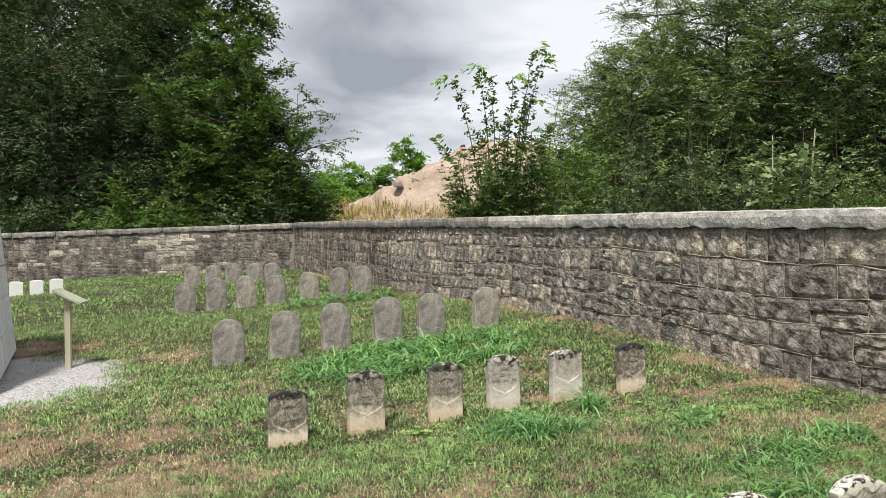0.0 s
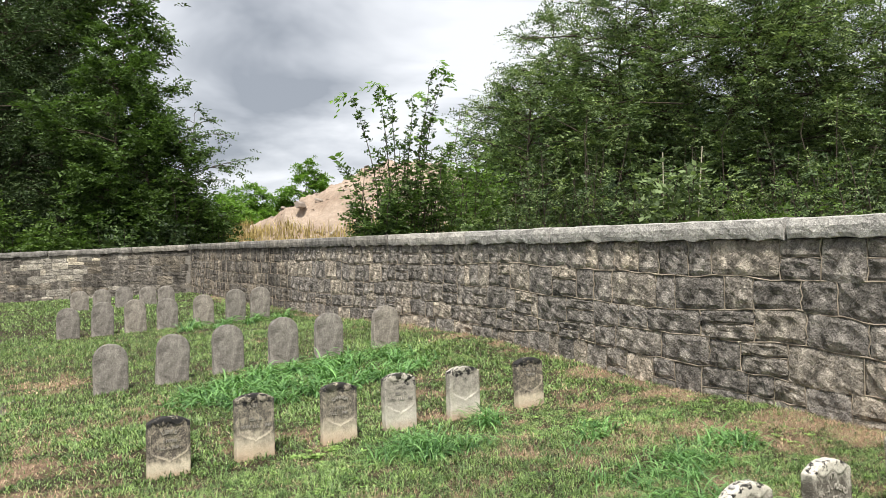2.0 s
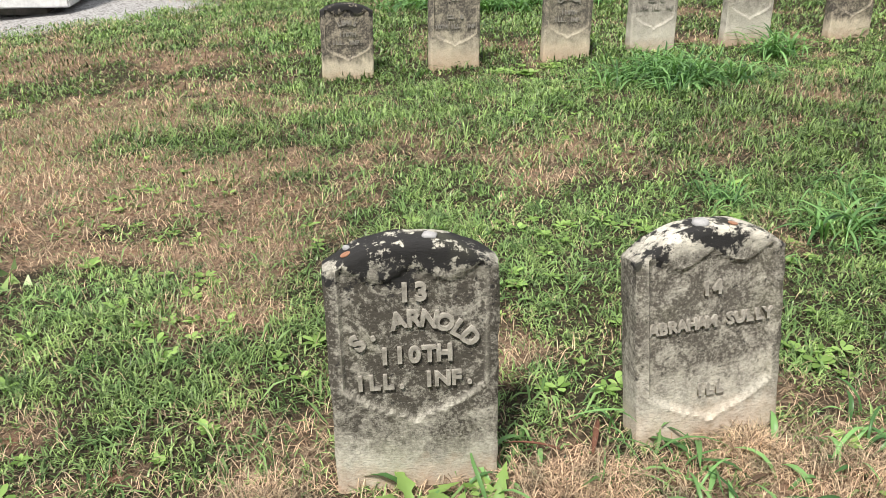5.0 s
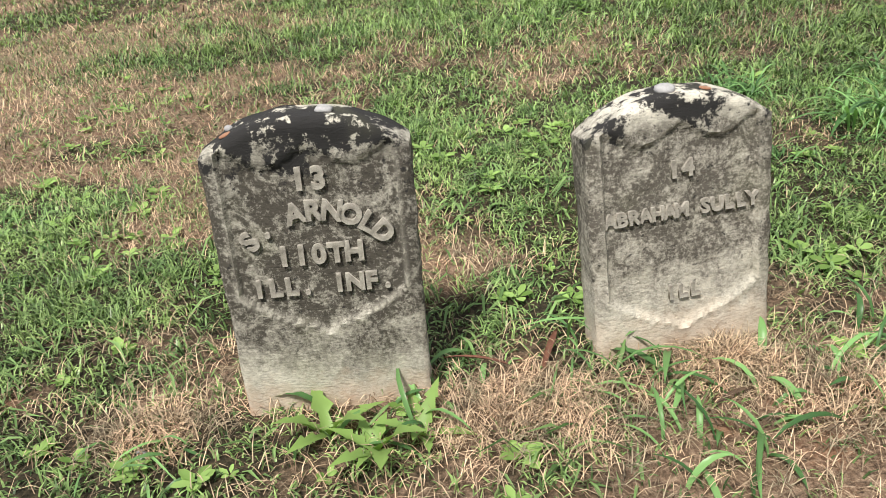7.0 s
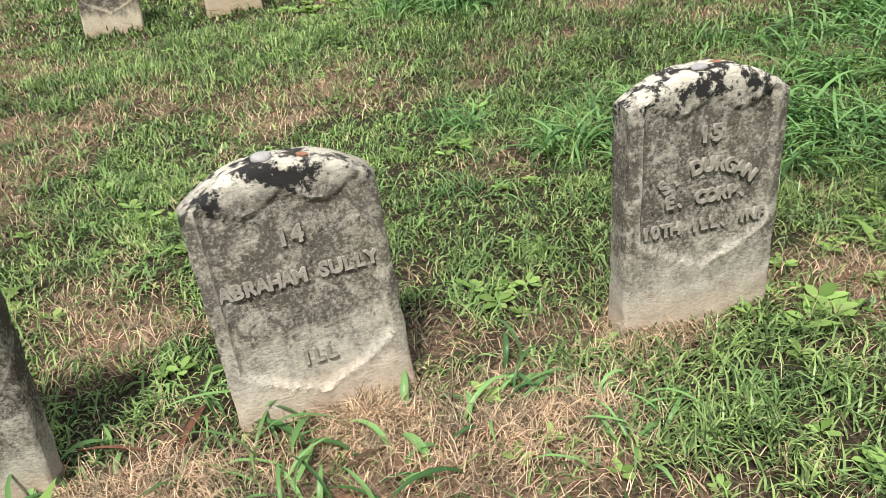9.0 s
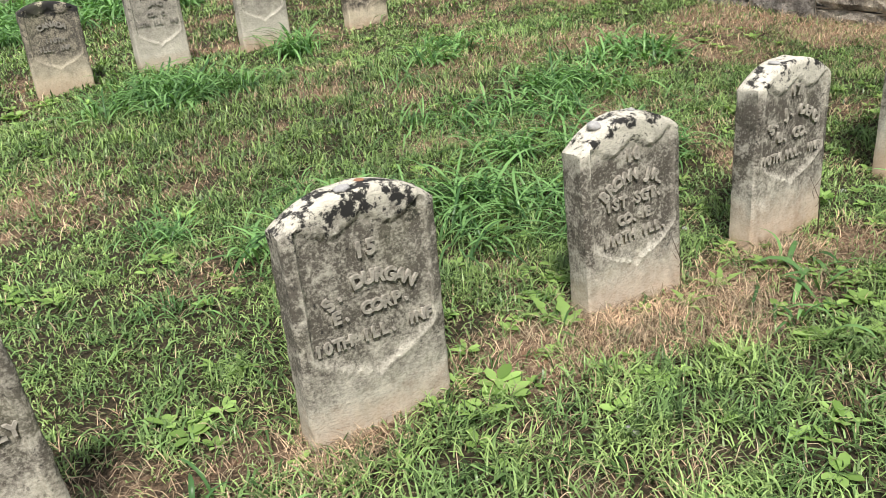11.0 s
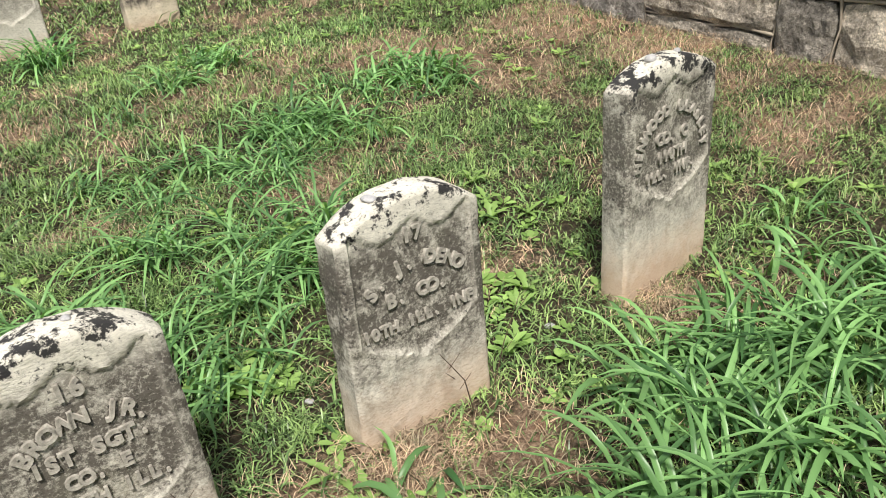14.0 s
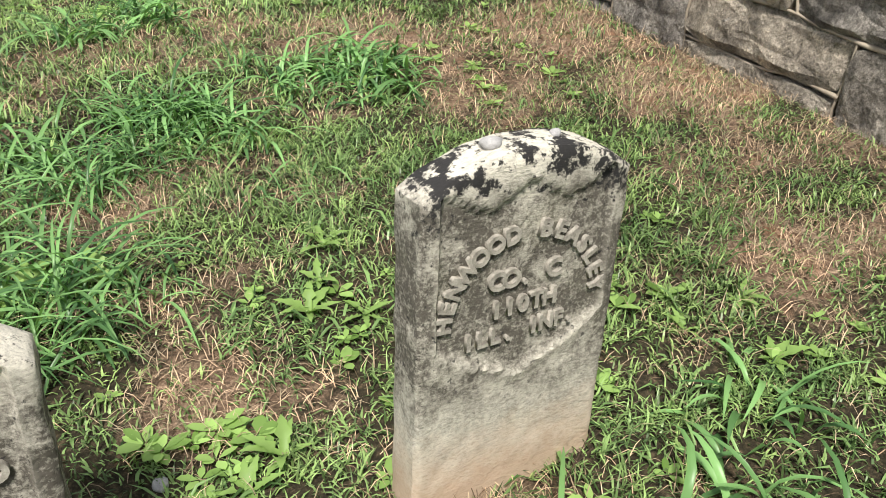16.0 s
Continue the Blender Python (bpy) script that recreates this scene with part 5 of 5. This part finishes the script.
rng = np.random.default_rng(21)
lawn = []
for x0, x1, y0, y1, dens, ln, wd in ((2.6, 6.5, 1.85, 2.2, 16000, 0.043, 0.0040), (0.3, 6.5, 2.2, 4.4, 21000, 0.043, 0.0040), (-0.6, 6.5, 4.4, 6.6, 9500, 0.045, 0.0052), (-2.5, 6.5, 6.6, 10.5, 5200, 0.048, 0.0085), (-3.6, 6.5, 10.5, 17.5, 3600, 0.050, 0.0095), (-4, 6.5, 17.5, 39, 700, 0.06, 0.022),
                                     (0.3, 6.5, -6, 2.2, 900, 0.07, 0.026), (-9, 0.3, -6, 4.4, 600, 0.085, 0.036), (-9, -0.6, 4.4, 6.6, 500, 0.085, 0.036), (-9, -2.5, 6.6, 10.5, 500, 0.085, 0.036), (-9, -3.6, 10.5, 30, 300, 0.085, 0.040), (-16, -9, -6, 40, 200, 0.09, 0.050)):
    x, y = scatter(x0, x1, y0, y1, dens, rng, green_keep)
    lush = 0.70 + 0.65 * np.clip(0.5 + 0.6 * lawn_noise(0.9 * x + 3, 0.9 * y), 0, 1)
    lush *= 0.65 + 0.55 * clumps(x, y)
    lawn.append(blades(x, y, ln * lush, wd, rng, 1.08, 0.75, 0.30) if dens > 5000 else short_blades(x, y, ln * lush, wd, rng))
v, f = join_np(lawn)
tagged(new("lawn_grass", mesh_np("lawn_grass", v, f, M_GRASS)), "short uneven green cemetery lawn grass", "grass", kind="stuff")
straw = []
for x0, x1, y0, y1, dens, ln, wd in ((0.2, 6.5, 2.1, 4.4, 8200, 0.048, 0.0017), (-0.6, 6.5, 4.4, 6.6, 4200, 0.052, 0.0025), (-2.5, 6.5, 6.6, 10.5, 1500, 0.06, 0.0042), (-3.6, 6.5, 10.5, 17.5, 700, 0.06, 0.007)):
    x, y = scatter(x0, x1, y0, y1, dens, rng, lambda x, y: np.clip(0.14 + 1.9 * (bare_at(x, y) - 0.25), 0.07, 1))
    v, f = blades(x, y, ln, wd, rng, 1.45, 0.3, 0.15)
    v[:, 2] += np.repeat(0.012 * rng.random(len(x)), 5)
    straw.append((v, f))
for cx, cy, n in ((2.09, 2.91, 1600), (3.36, 2.91, 900), (4.04, 2.88, 700), (1.06, 2.95, 900), (1.65, 2.86, 950), (1.80, 2.84, 900), (2.28, 2.80, 900), (2.45, 2.78, 700), (4.82, 2.93, 700), (2.66, 2.93, 500), (3.70, 2.82, 900), (3.5, 2.86, 800)):
    sprd = 0.075 if n < 1000 else 0.055
    x, y = cx + rng.normal(0, sprd, n), cy + rng.normal(0, sprd * 0.75, n)
    v, f = blades(x, y, np.full(n, 0.055), 0.0018, rng, 1.35, 0.3, 0.25)
    v[:, 2] += np.repeat(rng.random(n) * 0.035 * np.exp(-(((x - cx) / sprd) ** 2 + ((y - cy) / (0.8 * sprd)) ** 2)), 5)
    straw.append((v, f))
v, f = join_np(straw)
tagged(new("dead_grass", mesh_np("dead_grass", v, f, M_STRAW)), "dry tan straw and dead grass over bare soil", "dead grass", kind="stuff")

# tall dry grass at the foot of the mound
foot = mv[(prof.ravel() > 0.13) & (prof.ravel() < 0.30) & (V.ravel() < 0.1)]
pick = foot[rng.integers(0, len(foot), 5200)] + rng.normal(0, 0.12, (5200, 3)) * (1, 1, 0)
v, f = blades(pick[:, 0], pick[:, 1], np.full(5200, 0.9), 0.05, rng, 0.15, 0.9, 0.3)
v[:, 2] += np.repeat(pick[:, 2] - ground_z(pick[:, 0], pick[:, 1]) - 0.1, 5)
tagged(new("tall_dry_grass", mesh_np("tall_dry_grass", v, f, M_DRY_GRASS)), "tall straw-coloured dry grass before the mound", "dry grass", kind="stuff")


def strap_leaves(n, length, width, rng, up=1.0, root=0.04, segs=6):
    """Arching strap leaves of a wide-bladed grass clump about the origin: vertices and quads."""
    az = rng.uniform(0, 2 * np.pi, n)
    L, W = length * rng.uniform(0.55, 1.2, n), width * rng.uniform(0.7, 1.2, n)
    el = rng.uniform(0.55, 1.35, n) * up
    twist = rng.normal(0, 0.5, n)
    px, py = rng.normal(0, root, n), rng.normal(0, root, n)
    pos = np.stack([px, py, np.full(n, -0.005)], 1)
    rows = []
    for s in range(segs + 1):
        t = s / segs
        a_ = az + twist * t
        d = np.stack([np.cos(a_) * np.cos(el), np.sin(a_) * np.cos(el), np.sin(el)], 1)
        sid = np.stack([-np.sin(a_), np.cos(a_), 0.25 * np.sin(3 * az)], 1)
        wv = (W * (0.55 + 0.9 * t - 1.45 * t ** 3) if t < 1 else W * 0.03)[:, None] * 0.5
        crease = np.array([0, 0, 1.0]) * (np.abs(wv) * 0.5)
        rows.append(np.stack([pos - sid * wv + crease, pos, pos + sid * wv + crease], 1))
        pos = pos + d * (L / segs)[:, None]
        el = el - rng.uniform(0.18, 0.42, n) * 6 / segs
        pos[:, 2] = np.maximum(pos[:, 2], 0.006)
    v = np.stack(rows, 1)
    k = (segs + 1) * 3
    o = (np.arange(n) * k)[:, None]
    q = []
    for s in range(segs):
        for c in range(2):
            q.append(o + np.array([[s * 3 + c, s * 3 + c + 1, s * 3 + 3 + c + 1, s * 3 + 3 + c]]))
    return v.reshape(-1, 3), np.concatenate(q)


TUFTS = [(1.96, 2.93, 4, 0.15, 0.026), (2.16, 2.90, 4, 0.15, 0.026), (1.86, 3.0, 12, 0.20, 0.009), (1.53, 2.93, 3, 0.13, 0.026), (1.62, 2.95, 4, 0.11, 0.020), (2.55, 2.85, 9, 0.10, 0.016), (2.35, 2.9, 8, 0.11, 0.016), (4.05, 2.82, 6, 0.16, 0.022), (3.95, 2.80, 6, 0.15, 0.022), (5.15, 2.75, 6, 0.18, 0.026), (5.25, 2.85, 6, 0.16, 0.024), (4.35, 3.75, 26, 0.28, 0.014), (4.15, 3.85, 26, 0.28, 0.014), (4.55, 4.3, 24, 0.26, 0.013), (4.35, 4.2, 24, 0.25, 0.013),
         (3.42, 3.50, 34, 0.22, 0.013), (3.62, 3.75, 26, 0.22, 0.013), (4.05, 3.60, 30, 0.26, 0.014), (3.95, 3.95, 30, 0.25, 0.014), (4.40, 4.20, 26, 0.22, 0.012), (4.22, 5.2, 22, 0.22, 0.012),
         (4.30, 2.50, 34, 0.28, 0.019), (4.52, 2.58, 30, 0.27, 0.019), (4.72, 2.66, 34, 0.27, 0.018), (4.95, 2.50, 30, 0.28, 0.018), (4.60, 2.38, 28, 0.27, 0.019), (3.2, 6.05, 34, 0.30, 0.014), (3.5, 6.0, 30, 0.28, 0.014),
         (4.20, 6.55, 14, 0.30, 0.013), (3.0, 6.15, 22, 0.22, 0.012), (3.85, 5.9, 18, 0.22, 0.012), (5.0, 4.9, 18, 0.20, 0.011), (4.75, 4.5, 20, 0.22, 0.011), (1.05, 2.9, 10, 0.12, 0.011), (1.52, 2.86, 9, 0.13, 0.016),
         (1.92, 2.82, 10, 0.16, 0.012), (2.10, 2.80, 6, 0.16, 0.018), (2.32, 2.86, 10, 0.16, 0.014), (2.5, 2.7, 14, 0.13, 0.011), (2.95, 3.25, 14, 0.14, 0.012), (3.75, 2.72, 8, 0.15, 0.016), (5.25, 2.72, 14, 0.16, 0.017),
         (5.4, 2.95, 14, 0.18, 0.017), (3.72, 3.3, 22, 0.22, 0.014), (4.45, 3.7, 20, 0.20, 0.011), (5.6, 5.6, 14, 0.2, 0.011), (1.7, 6.75, 8, 0.1, 0.010), (4.9, 4.0, 16, 0.17, 0.010), (2.0, 2.68, 8, 0.14, 0.016)]
tr_ = random.Random(3)
for cx, cy, r_, n_, ln_, wd_ in ((3.85, 3.75, 0.55, 16, 0.24, 0.013), (4.62, 2.52, 0.36, 10, 0.27, 0.018), (4.25, 4.45, 0.5, 10, 0.20, 0.012), (3.3, 6.0, 0.4, 7, 0.26, 0.013), (5.1, 2.55, 0.2, 4, 0.2, 0.017), (3.05, 4.2, 0.4, 6, 0.13, 0.009), (2.6, 4.0, 0.4, 5, 0.11, 0.008)):
    for k in range(n_):
        a_, q_ = tr_.uniform(0, 6.28), r_ * math.sqrt(tr_.random())
        x_, y_ = cx + q_ * math.cos(a_), cy + 0.7 * q_ * math.sin(a_)
        if not (2.86 < y_ < 3.12):
            TUFTS.append((x_, y_, tr_.randint(16, 28), ln_ * tr_.uniform(0.8, 1.2), wd_))
for k in range(150):
    a_, q_ = tr_.uniform(0, 6.28), math.sqrt(tr_.random())
    x_, y_ = 3.65 + 1.75 * q_ * math.cos(a_), 9.45 + 0.3 * q_ * math.cos(a_) + 0.95 * q_ * math.sin(a_)
    TUFTS.append((x_, y_, 15, tr_.uniform(0.20, 0.36), 0.027))
for cx, cy, n_, r_ in ((3.35, 6.05, 14, 0.35), (4.75, 5.55, 8, 0.3), (5.25, 4.75, 10, 0.35), (4.4, 4.6, 8, 0.4), (4.2, 6.5, 4, 0.12), (3.1, 3.85, 6, 0.3)):
    for k in range(n_):
        TUFTS.append((cx + tr_.gauss(0, r_ * 0.6), cy + tr_.gauss(0, r_ * 0.4), 18, tr_.uniform(0.22, 0.36) if cy > 5.7 else tr_.uniform(0.14, 0.26), 0.018))
for i in range(12):
    TUFTS.append((3.6 + 2.4 * i / 12, 16.3 + 0.35 * (i % 3), 22, 0.36, 0.034))
tall = []
for i, (x, y, n_, ln, wd) in enumerate(TUFTS):
    v, f = strap_leaves(int(n_ * 1.3), ln, wd * 0.74, np.random.default_rng(300 + i), 1.0, 0.05)
    tall.append((v + (x, y, gz(x, y)), f))
v, f = join_np(tall)
tagged(new("tall_grass", mesh_np("tall_grass", v, f, M_CRAB, True)), "clumps of wide-bladed bright green grass between the stones", "tall grass", kind="stuff")

# creeping coarse grass all through the lawn
coarse = []
cx, cy = scatter(0.2, 6.45, 1.9, 6.4, 150, rng, green_keep)
for x, y in zip(cx, cy):
    v, f = strap_leaves(6, 0.080 * rng.uniform(0.7, 1.4), 0.0078, rng, 0.62, 0.035, 2)
    v += (x, y, gz(x, y))
    coarse.append((v, f))
cx, cy = scatter(-1.5, 6.3, 6.4, 10.5, 16, rng, green_keep)
for x, y in zip(cx, cy):
    v, f = strap_leaves(8, 0.13 * rng.uniform(0.7, 1.4), 0.011, rng, 0.8, 0.05, 2)
    v += (x, y, gz(x, y))
    coarse.append((v, f))
v, f = join_np(coarse)
tagged(new("coarse_grass", mesh_np("coarse_grass", v, f, M_COARSE, True)), "coarse creeping grass through the lawn", "grass", kind="stuff")


def rosettes(points, rng, size):
    """Low broad-leaved weeds: a few oval leaves each, joined."""
    out = []
    for (x, y), s in zip(points, size):
        n = rng.integers(4, 9)
        z = gz(x, y)
        for k in range(n):
            a_ = k * 2.4 + rng.uniform(0, 0.6)
            L, W = s * rng.uniform(0.6, 1.2), s * rng.uniform(0.35, 0.6)
            d = np.array([math.cos(a_), math.sin(a_)])
            sd = np.array([-d[1], d[0]])
            t = [0.12, 0.45, 0.8, 1.0]
            wv = [0.12, 1.0, 0.8, 0.05]
            zt = rng.uniform(0.25, 0.9)
            rows = []
            for tt, ww in zip(t, wv):
                c = np.array([x, y]) + d * L * tt
                hgt = z + 0.008 + L * zt * (tt - 0.55 * tt * tt)
                for sg in (-1, 0, 1):
                    q = c + sd * sg * ww * W * 0.5
                    rows.append((q[0], q[1], hgt + (0.10 * W if sg else 0)))
            f = [(r * 3 + c, r * 3 + c + 1, r * 3 + c + 4, r * 3 + c + 3) for r in range(3) for c in range(2)]
            out.append((np.array(rows), np.array(f)))
    return join_np(out)


pts, sz = [], []
while len(pts) < 620:
    x, y = rng.uniform(0.4, 6.3), rng.uniform(2.25, 6.4)
    if lawn_noise(1.7 * x + 9, 1.7 * y) > -0.1:
        pts.append((x, y))
        sz.append(rng.uniform(0.018, 0.042))
for cx, cy, n_, s in ((3.28, 2.76, 4, 0.055), (3.78, 2.68, 5, 0.04), (3.95, 2.62, 6, 0.035), (4.18, 2.66, 4, 0.04), (2.45, 3.25, 5, 0.045), (3.02, 2.86, 4, 0.06), (5.12, 2.93, 5, 0.035), (4.5, 3.25, 9, 0.045), (4.45, 3.05, 6, 0.04), (3.45, 3.2, 8, 0.045), (3.85, 3.3, 7, 0.06), (2.55, 6.55, 8, 0.07), (2.75, 6.6, 6, 0.06), (5.3, 3.3, 7, 0.04), (4.05, 2.72, 5, 0.035)):
    for k in range(n_):
        pts.append((cx + rng.normal(0, 0.06), cy + rng.normal(0, 0.05)))
        sz.append(s * rng.uniform(0.6, 1.1))
v, f = rosettes(pts, rng, sz)
tagged(new("broadleaf_weeds", mesh_np("broadleaf_weeds", v, f, M_WEED, True)), "low bright broad-leaved weeds in the lawn", "weeds", kind="stuff")


def lobed_leaf(L, W, lift, lobes, seed):
    """One toothed weed leaf along +x from the origin, rising and drooping, creased along its rib."""
    r = random.Random(seed)
    n = lobes * 2 + 2
    verts, faces = [], []
    for k in range(n + 1):
        t = k / n
        body = math.sin(math.pi * min(1.0, 0.12 + 0.86 * t ** 0.8)) * (0.45 + 0.75 * t)
        wv = W * 0.5 * body * ((1.0 if k % 2 else 0.55) + r.uniform(-0.1, 0.1)) if k < n else 0.001
        back = -0.10 * L if k % 2 and 0 < k < n else 0.0
        h = L * (lift * (t - 0.62 * t * t)) + 0.004
        verts += [(t * L + back, -wv, h + 0.22 * wv), (t * L, 0.0, h), (t * L + back, wv, h + 0.22 * wv)]
    for k in range(n):
        for c in range(2):
            faces.append((k * 3 + c, k * 3 + c + 1, k * 3 + c + 4, k * 3 + c + 3))
    return mesh_np("leaf", verts, faces, M_WEED, True)


LEAVES = [lobed_leaf(1.0, w_, l_, n_, 30 + i) for i, (w_, l_, n_) in enumerate(((0.42, 0.75, 3), (0.36, 0.55, 4), (0.50, 0.95, 2), (0.34, 0.65, 3)))]
wr = random.Random(17)
for x, y, size, n_ in ((1.37, 2.88, 0.10, 6), (1.45, 2.82, 0.11, 7), (1.53, 2.84, 0.10, 6), (3.76, 2.90, 0.075, 7), (3.62, 2.89, 0.085, 5), (3.32, 3.0, 0.08, 5), (3.50, 2.66, 0.07, 6), (3.80, 2.57, 0.07, 7),
                       (3.83, 2.48, 0.08, 7), (3.91, 2.96, 0.09, 4), (3.93, 2.87, 0.08, 5), (4.76, 3.52, 0.07, 8), (4.86, 3.47, 0.06, 8), (4.61, 3.20, 0.07, 7), (4.45, 3.05, 0.07, 6), (4.28, 3.82, 0.10, 6),
                       (4.42, 3.77, 0.09, 6), (4.86, 3.73, 0.07, 6), (4.81, 3.60, 0.06, 7), (4.54, 3.15, 0.06, 7), (5.57, 3.19, 0.06, 7), (5.50, 3.02, 0.06, 7), (5.40, 3.16, 0.05, 6), (2.62, 3.37, 0.055, 6), (2.58, 3.42, 0.05, 6), (2.95, 2.86, 0.08, 4), (3.30, 3.05, 0.07, 5), (1.50, 3.07, 0.04, 6), (5.30, 4.6, 0.07, 7), (5.59, 4.85, 0.07, 6)):
    weed = tagged(new("weed_plant"), "low bright green weed with toothed leaves in the grass", "weed", "toothed weeds in the lawn")
    weed.location = (x, y, gz(x, y))
    weed.rotation_euler.z = wr.uniform(0, 6.28)
    for k in range(n_):
        leaf = part("leaf", LEAVES[wr.randrange(4)], None, weed)
        leaf.rotation_euler = (wr.uniform(-0.2, 0.2), wr.uniform(-0.35, 0.05), k * 2.4 + wr.uniform(-0.3, 0.3))
        leaf.scale = (size * wr.uniform(0.65, 1.15),) * 3

# withered strap leaves on the straw
for x, y, L, W, az, mt in ((1.60, 2.90, 0.15, 0.016, -65, M_STALK), (1.76, 2.95, 0.13, 0.013, 65, M_WITHERED), (1.70, 2.98, 0.12, 0.008, 160, M_WITHERED), (2.02, 2.80, 0.08, 0.009, 20, M_STALK)):
    rows_ = []
    for k in range(7):
        t = k / 6
        wv = W * 0.5 * math.sin(math.pi * (0.15 + 0.82 * t))
        rows_ += [(t * L, -wv, 0.010 + 0.030 * t * (1 - t) + 0.5 * wv), (t * L, 0.0, 0.008 + 0.030 * t * (1 - t)), (t * L, wv, 0.010 + 0.030 * t * (1 - t) + 0.7 * wv)]
    fc = [(k * 3 + c, k * 3 + c + 1, k * 3 + c + 4, k * 3 + c + 3) for k in range(6) for c in range(2)]
    leaf = tagged(new("dead_leaf", mesh_np("dead_leaf", rows_, fc, mt, True)), "curled withered leaf lying on the straw", "dead leaf", "withered leaves")
    leaf.location = (x, y, gz(x, y) + 0.006)
    leaf.rotation_euler.z = radians(az)

# dry seed stalks before the stones
for x, y, h, lean in ((4.26, 2.93, 0.26, 0.10), (4.22, 2.92, 0.20, -0.08), (3.66, 2.94, 0.18, -0.05), (4.98, 2.96, 0.12, 0.05), (2.16, 2.93, 0.12, 0.08)):
    z = gz(x, y)
    pcs = [tube([(x, y, z - 0.01), (x + lean * 0.4, y - 0.01, z + h * 0.6), (x + lean, y, z + h)], [0.0016, 0.0013, 0.0007], 4)]
    for k in range(3):
        t = 0.5 + 0.15 * k
        b0 = np.array([x + lean * t, y - 0.005, z + h * t])
        pcs.append(tube([b0, b0 + (0.025 * (-1) ** k, -0.005, 0.03)], [0.001, 0.0006], 4))
    v, f = join_np(pcs)
    tagged(new("weed_stalk", mesh_np("weed_stalk", v, f, M_STALK)), "thin dark dry weed stalk", "weed stalk", "dry weed stalks")

# ---- wall blocks nearest the walk, one object each ----
for i, spec in enumerate(blocks_near):
    v, f = placed_block(spec, 100 + i, True)
    c = v.mean(axis=0)
    b = part("stone_block", mesh_np("stone_block", v - c, f, M_ROCK), None, wall_right)
    b.location = c
